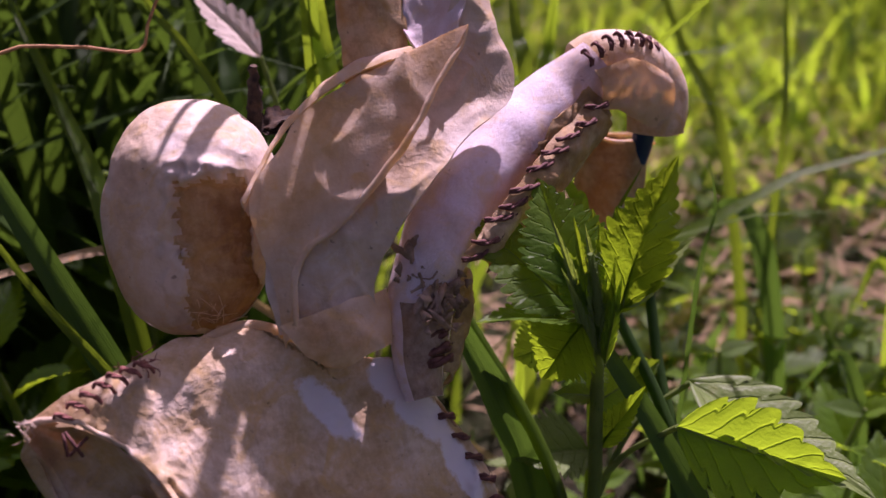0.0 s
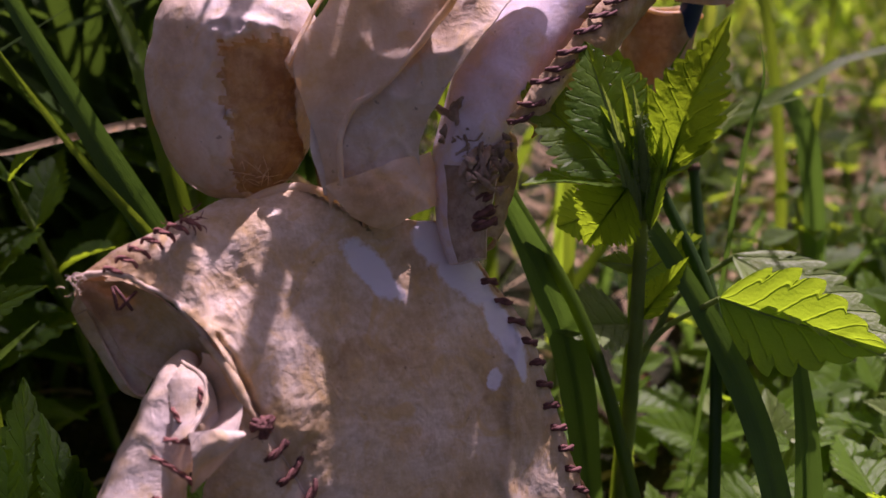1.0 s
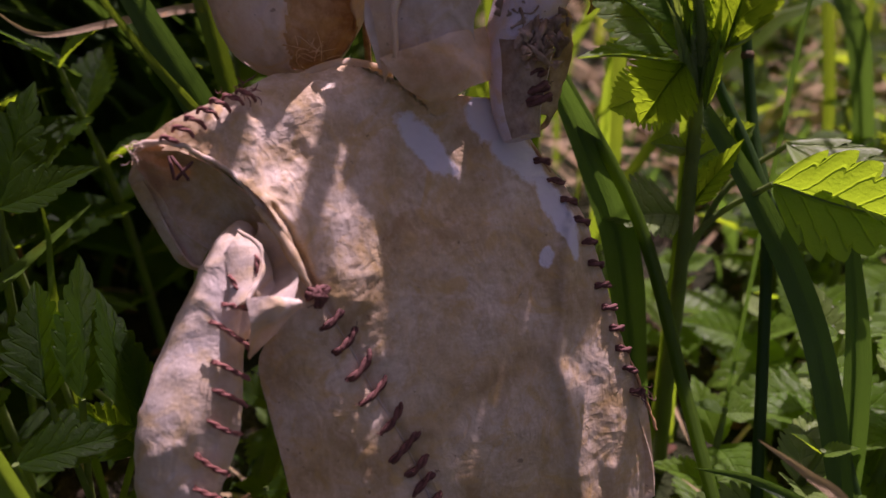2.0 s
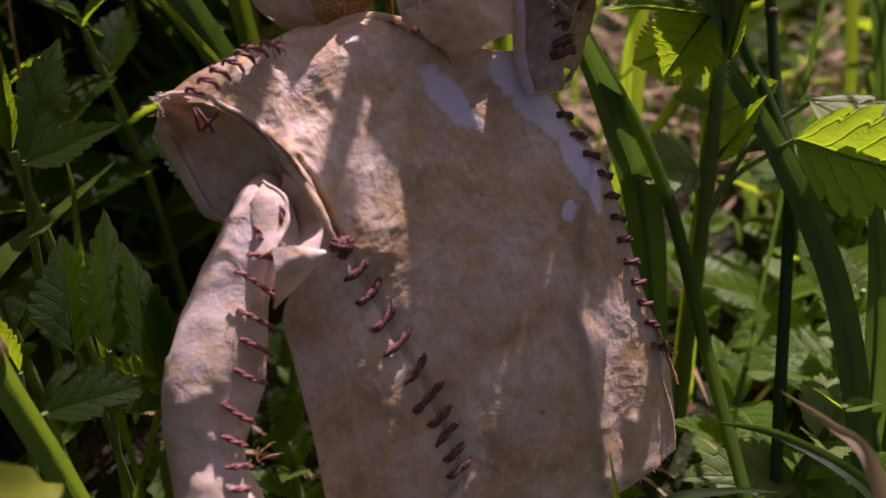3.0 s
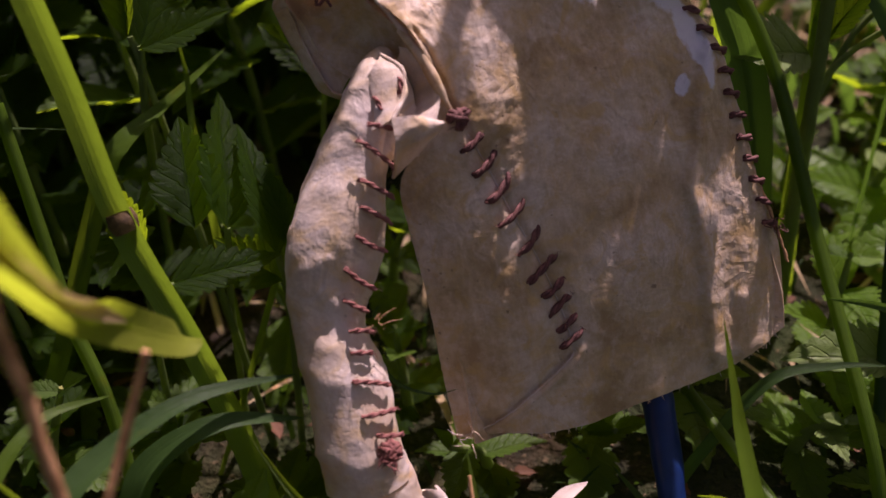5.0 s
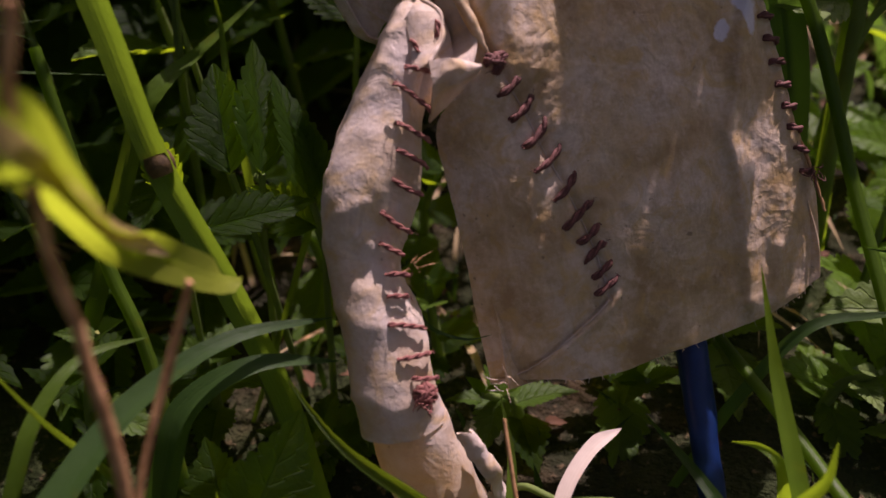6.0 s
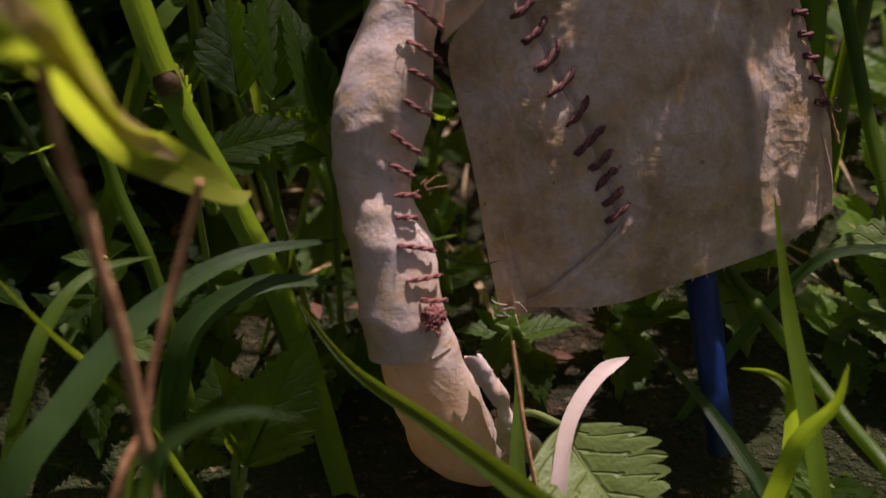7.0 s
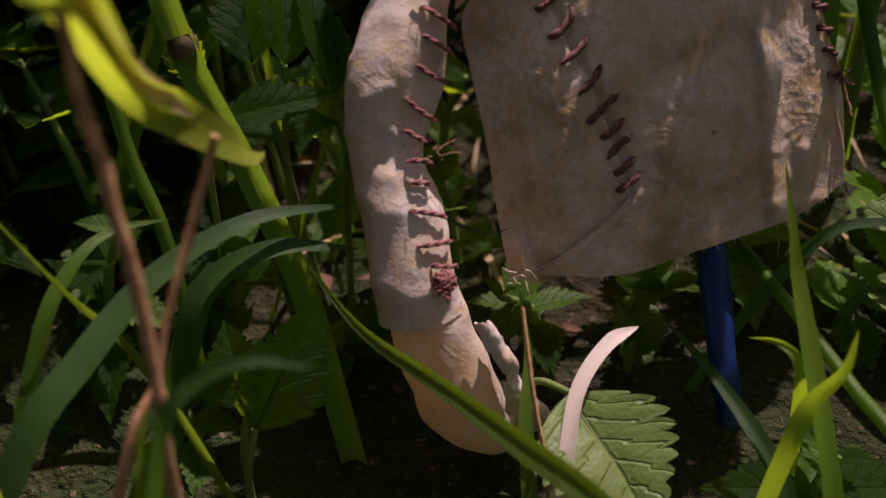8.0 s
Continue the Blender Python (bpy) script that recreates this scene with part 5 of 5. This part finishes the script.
def wild_nettle(x, y, h, label, group, lean=(0, 0), leaves=LEAVES):
    base = np.array((x, y, land(x, y) - 0.003))
    ob = thing("nettle", tuple(base), label, "nettle", group)
    top = base + np.array((lean[0], lean[1], h))
    mid = base + np.array((lean[0] * 0.3, lean[1] * 0.3, h * 0.55))
    b = Build()
    b.tube([base, mid, top], [0.0022, 0.0018, 0.0009], NETTLE_STEM, seg=7, rings=16)
    b.object("stem", ob, origin=base)
    c = spline([base, mid, top], 30)
    pairs = max(4, int(h / 0.022))
    for k in range(pairs):
        f = 0.22 + 0.78 * k / (pairs - 1)
        p = c[min(29, int(f * 29))]
        turn = k * math.pi / 2 + random.uniform(-0.4, 0.4)
        size = (1.15 - 0.75 * f ** 2) * random.uniform(0.75, 1.2) * min(1.25, 0.5 + h * 5)
        for half in (0, math.pi):
            leaf = new("leaf", random.choice(leaves))
            leaf.parent = ob
            m = Matrix.Translation(Vector((p - base).tolist())) @ Euler((0, 0, turn + half)).to_matrix().to_4x4() @ Euler((random.uniform(-0.35, 0.5) + 0.5 * f, random.uniform(-0.3, 0.3), 0)).to_matrix().to_4x4()
            leaf.matrix_local = m @ Matrix.Diagonal((size, size, size, 1))
    return ob


random.seed(21)
WILD = (
    (-0.174, 0.256, 0.13), (-0.215, 0.235, 0.12), (-0.150, 0.300, 0.14), (-0.205, 0.310, 0.15), (-0.165, 0.205, 0.085), (-0.200, 0.180, 0.08), (-0.120, 0.345, 0.15),
    (-0.235, 0.285, 0.14), (-0.260, 0.220, 0.12), (-0.125, 0.225, 0.06), (-0.185, 0.140, 0.055), (-0.095, 0.250, 0.05), (-0.150, 0.160, 0.04), (-0.240, 0.150, 0.08),
    (-0.270, 0.340, 0.16), (-0.080, 0.190, 0.035), (-0.050, 0.170, 0.03), (-0.020, 0.185, 0.03), (0.015, 0.200, 0.035), (-0.110, 0.150, 0.03))
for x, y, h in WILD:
    wild_nettle(x, y, h, "stinging nettle in shaded greens behind the doll", "wild nettles", (random.uniform(-0.02, 0.02), random.uniform(-0.02, 0.02)))
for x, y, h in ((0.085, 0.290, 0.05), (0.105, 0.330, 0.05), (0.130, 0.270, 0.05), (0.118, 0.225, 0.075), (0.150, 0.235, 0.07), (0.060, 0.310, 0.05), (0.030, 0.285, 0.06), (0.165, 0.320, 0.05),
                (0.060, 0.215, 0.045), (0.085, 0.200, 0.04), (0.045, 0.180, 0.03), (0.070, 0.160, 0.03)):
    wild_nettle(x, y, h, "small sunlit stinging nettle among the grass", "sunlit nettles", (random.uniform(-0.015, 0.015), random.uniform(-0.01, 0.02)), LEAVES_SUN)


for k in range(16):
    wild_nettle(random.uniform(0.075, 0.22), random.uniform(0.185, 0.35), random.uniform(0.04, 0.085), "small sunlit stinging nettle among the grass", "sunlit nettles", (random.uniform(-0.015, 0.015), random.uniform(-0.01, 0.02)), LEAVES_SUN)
# low nettles whose shade-dark colour darkens the strip before the meadow
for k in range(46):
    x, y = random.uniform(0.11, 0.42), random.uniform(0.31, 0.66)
    wild_nettle(x, y, random.uniform(0.035, 0.085), "low nettle in shaded greens growing among straw", "wild nettles", (random.uniform(-0.015, 0.015), random.uniform(-0.01, 0.01)))
for k in range(4):
    x, y = random.uniform(-0.20, 0.07), random.uniform(0.045, 0.19)
    wild_nettle(x, y, random.uniform(0.016, 0.034), "small leafy seedling in shaded green on the ground under the doll", "ground seedlings", (random.uniform(-0.01, 0.01), random.uniform(-0.01, 0.01)))


# ---- grass field: too many blades to count ----
def field(name, count, spot, height, width, mat, label, seed, straw=False):
    """Many blades in one mesh. spot() gives a root or None."""
    rng = random.Random(seed)
    verts, faces, uvs = [], [], []
    made = 0
    while made < count:
        xy = spot(rng)
        if xy is None:
            continue
        x, y = xy
        h = rng.uniform(*height) * (0.6 + 0.4 * rng.random())
        w = rng.uniform(*width)
        turn = rng.uniform(0, 2 * math.pi)
        lean = rng.uniform(0.1, 0.95) * h if not straw else rng.uniform(1.2, 3.0) * h
        dx, dy = math.cos(turn) * lean, math.sin(turn) * lean
        tx, ty = x + dx, y + dy
        if not straw and h > 0.04 and -0.25 < ty < 0.31 and -0.15 < tx < 0.17:
            continue
        made += 1
        face = turn + math.pi / 2 + rng.uniform(-0.7, 0.7)
        sx, sy = math.cos(face), math.sin(face)
        droop = rng.uniform(0.0, 0.45)
        z0 = land(x, y) - 0.003
        b = len(verts)
        n = 6
        for i in range(n + 1):
            s = i / n
            k = s ** 1.8
            ww = w * 0.5 * min(1.0, 2.2 * (1 - s) + 0.02) * (0.75 + 0.25 * min(1, s * 3))
            cx, cy, cz = x + dx * k, y + dy * k, z0 + h * (s - droop * s ** 3)
            fold = ww * 0.35
            verts.extend(((cx - sx * ww, cy - sy * ww, cz + fold), (cx, cy, cz), (cx + sx * ww, cy + sy * ww, cz + fold)))
            uvs.extend(((0, s), (0.5, s), (1, s)))
            if i:
                o = b + 3 * (i - 1)
                faces.append((o, o + 1, o + 4, o + 3))
                faces.append((o + 1, o + 2, o + 5, o + 4))
    bld = Build()
    bld.v, bld.f, bld.uv, bld.mats, bld.m = verts, faces, uvs, [mat], [0] * len(faces)
    return tagged(bld.object(name), label, "grass", kind="stuff")


def clear(x, y):
    """Whether tall grass may stand here: not before the doll or under the camera's way."""
    if y < 0.30 and -0.16 < x < 0.15:
        return False
    return y > 0.27 or abs(x) > 0.30


def patchy(x, y, edge):
    """An uneven border: near the edge of a stand (edge below 1) the growth thins out in patches."""
    return edge + 0.55 * noise.noise(Vector((x * 5, y * 5, 2.0))) + 0.35 * noise.noise(Vector((x * 19, y * 19, 4.0))) > 0.35


def bank_spot(rng):
    x, y = rng.uniform(-1.0, -0.09), rng.uniform(0.36, 1.15)
    far = max(0.0, math.hypot((x + 0.30) / 1.0, (y - 0.55) / 0.9) - 0.25)
    return (x, y) if patchy(x, y, 1.0 - 1.6 * far) else None


# roots of the added, mostly unseen stand that blocks sky light at left
def side_spot(rng):
    x, y = rng.uniform(-0.95, -0.25), rng.uniform(-0.45, 0.38)
    far = max(0.0, math.hypot((x + 0.35) / 1.0, (y - 0.10) / 0.9) - 0.2)
    return (x, y) if patchy(x, y, 1.0 - 1.6 * far) else None


def back_spot(rng):
    r, a = 1.9 * math.sqrt(rng.random()), rng.uniform(0, 2 * math.pi)
    x, y = 0.15 + r * math.cos(a), 0.80 + r * math.sin(a)
    if y < 0.32 or rng.random() > 2.2 - 1.6 * r + 0.5 * noise.noise(Vector((x * 3, y * 3, 9.0))):
        return None
    return (x, y) if clear(x, y) and (x < 0.0 and rng.random() < 0.25 or y > 0.75) else None


def low_spot(rng):
    x, y = rng.uniform(-0.42, 0.42), rng.uniform(-0.12, 0.45)
    return x, y


def far_spot(rng):
    r, a = 0.6 + 5.5 * rng.random() ** 0.8, rng.uniform(0, 2 * math.pi)
    x, y = r * math.cos(a), 0.3 + r * math.sin(a)
    return (x, y) if r > 0.8 + 0.1 * noise.noise(Vector((x * 4, y * 4, 5.0))) or (y < 0.25 and math.hypot(x, y) > 0.52 + 0.2 * noise.noise(Vector((x * 4, y * 4, 7.0)))) else None


def right_spot(rng):
    x, y = rng.uniform(0.05, 1.3), rng.uniform(0.60, 1.9)
    return (x, y) if patchy(x, y, 1.6 - max(x / 1.1, y / 1.5)) else None


def dry_spot(rng, near=0.40):
    x, y = rng.uniform(0.04, 1.3), rng.uniform(near, 1.6)
    far = math.hypot((x - 0.40) / 0.75, (y - 0.80) / 0.70)
    return (x, y) if patchy(x, y, 1.25 - far) else None


# the bank's grass is coloured as if it stood in shade
field("tall_grass", 4200, bank_spot, (0.24, 0.50), (0.005, 0.010), GRASS_SHADED, "tall dense green grass behind the doll", 1)
# mostly out of view: added to keep sun and sky off the undergrowth
field("tall_grass", 3400, side_spot, (0.28, 0.48), (0.005, 0.009), GRASS_SHADED, "tall grass beside the view, added to shade the undergrowth", 9)
field("tall_grass", 900, lambda r: (lambda d, a: (-0.5 - d * abs(math.cos(a)), 0.5 + d * math.sin(a)))(0.3 + 1.6 * r.random() ** 2, r.uniform(0, 6.28)), (0.20, 0.40), (0.005, 0.010), GRASS_SHADED, "scattered tall green grass around the dense stand", 15)
# sparse tall blades put here to stripe the doll with shadow
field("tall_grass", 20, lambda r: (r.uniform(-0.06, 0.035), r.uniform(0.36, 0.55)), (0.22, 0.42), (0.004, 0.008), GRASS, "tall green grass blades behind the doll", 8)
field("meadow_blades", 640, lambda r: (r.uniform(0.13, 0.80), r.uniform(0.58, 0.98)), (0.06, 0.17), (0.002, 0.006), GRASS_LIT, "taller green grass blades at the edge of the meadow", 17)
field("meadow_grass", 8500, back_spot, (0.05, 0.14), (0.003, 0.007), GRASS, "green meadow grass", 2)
# darker blades stand in for the shaded strip in front of the meadow
field("dark_grass", 800, lambda r: (r.uniform(0.05, 0.5), r.uniform(0.34, 0.66)), (0.02, 0.07), (0.003, 0.007), GRASS_BLUE, "short grass, coloured dark for shade, between the nettles and the meadow", 12)
field("sunny_grass", 4200, right_spot, (0.03, 0.11), (0.003, 0.008), GRASS_SUNNY, "sunlit yellow-green meadow grass", 3)
field("low_grass", 900, low_spot, (0.012, 0.030), (0.0012, 0.0030), GRASS_SHADED, "short grass and shoots in shaded green on the ground", 4)
field("far_grass", 26000, far_spot, (0.14, 0.34), (0.006, 0.012), GRASS, "distant meadow grass", 5)
field("dead_grass", 2400, lambda r: (r.uniform(-0.5, 0.9), r.uniform(0.20, 1.3)), (0.010, 0.028), (0.0015, 0.004), STRAW, "dry dead grass lying on the ground", 6, straw=True)


field("dry_grass", 4200, dry_spot, (0.02, 0.07), (0.0015, 0.005), STRAW, "pale dry straw tangled among the meadow grass", 21, straw=True)
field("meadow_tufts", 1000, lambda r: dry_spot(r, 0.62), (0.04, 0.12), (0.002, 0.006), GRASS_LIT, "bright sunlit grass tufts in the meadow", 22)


def litter():
    """Dead leaves scattered on the soil."""
    rng = random.Random(14)
    b = Build()
    for k in range(360):
        x, y = rng.uniform(-0.40, 0.45), rng.uniform(0.16, 0.60)
        z = land(x, y) + rng.uniform(0.002, 0.008)
        a = rng.uniform(0, 6.3)
        size = rng.uniform(0.004, 0.011)
        g = leaf_grid(size, size * 0.6, 3, rng.uniform(-0.3, 0.4), 0.3, 0.02, 8, 5, k)
        b.grid(placed(g, (x, y, z), (x + math.cos(a), y + math.sin(a), z + rng.uniform(-0.2, 0.5)), (rng.uniform(-0.4, 0.4), rng.uniform(-0.4, 0.4), 1)), DEAD_LEAF)
    tagged(b.object("dead_leaves"), "small reddish-brown dead leaves on the soil", "dead leaves", kind="stuff")


litter()
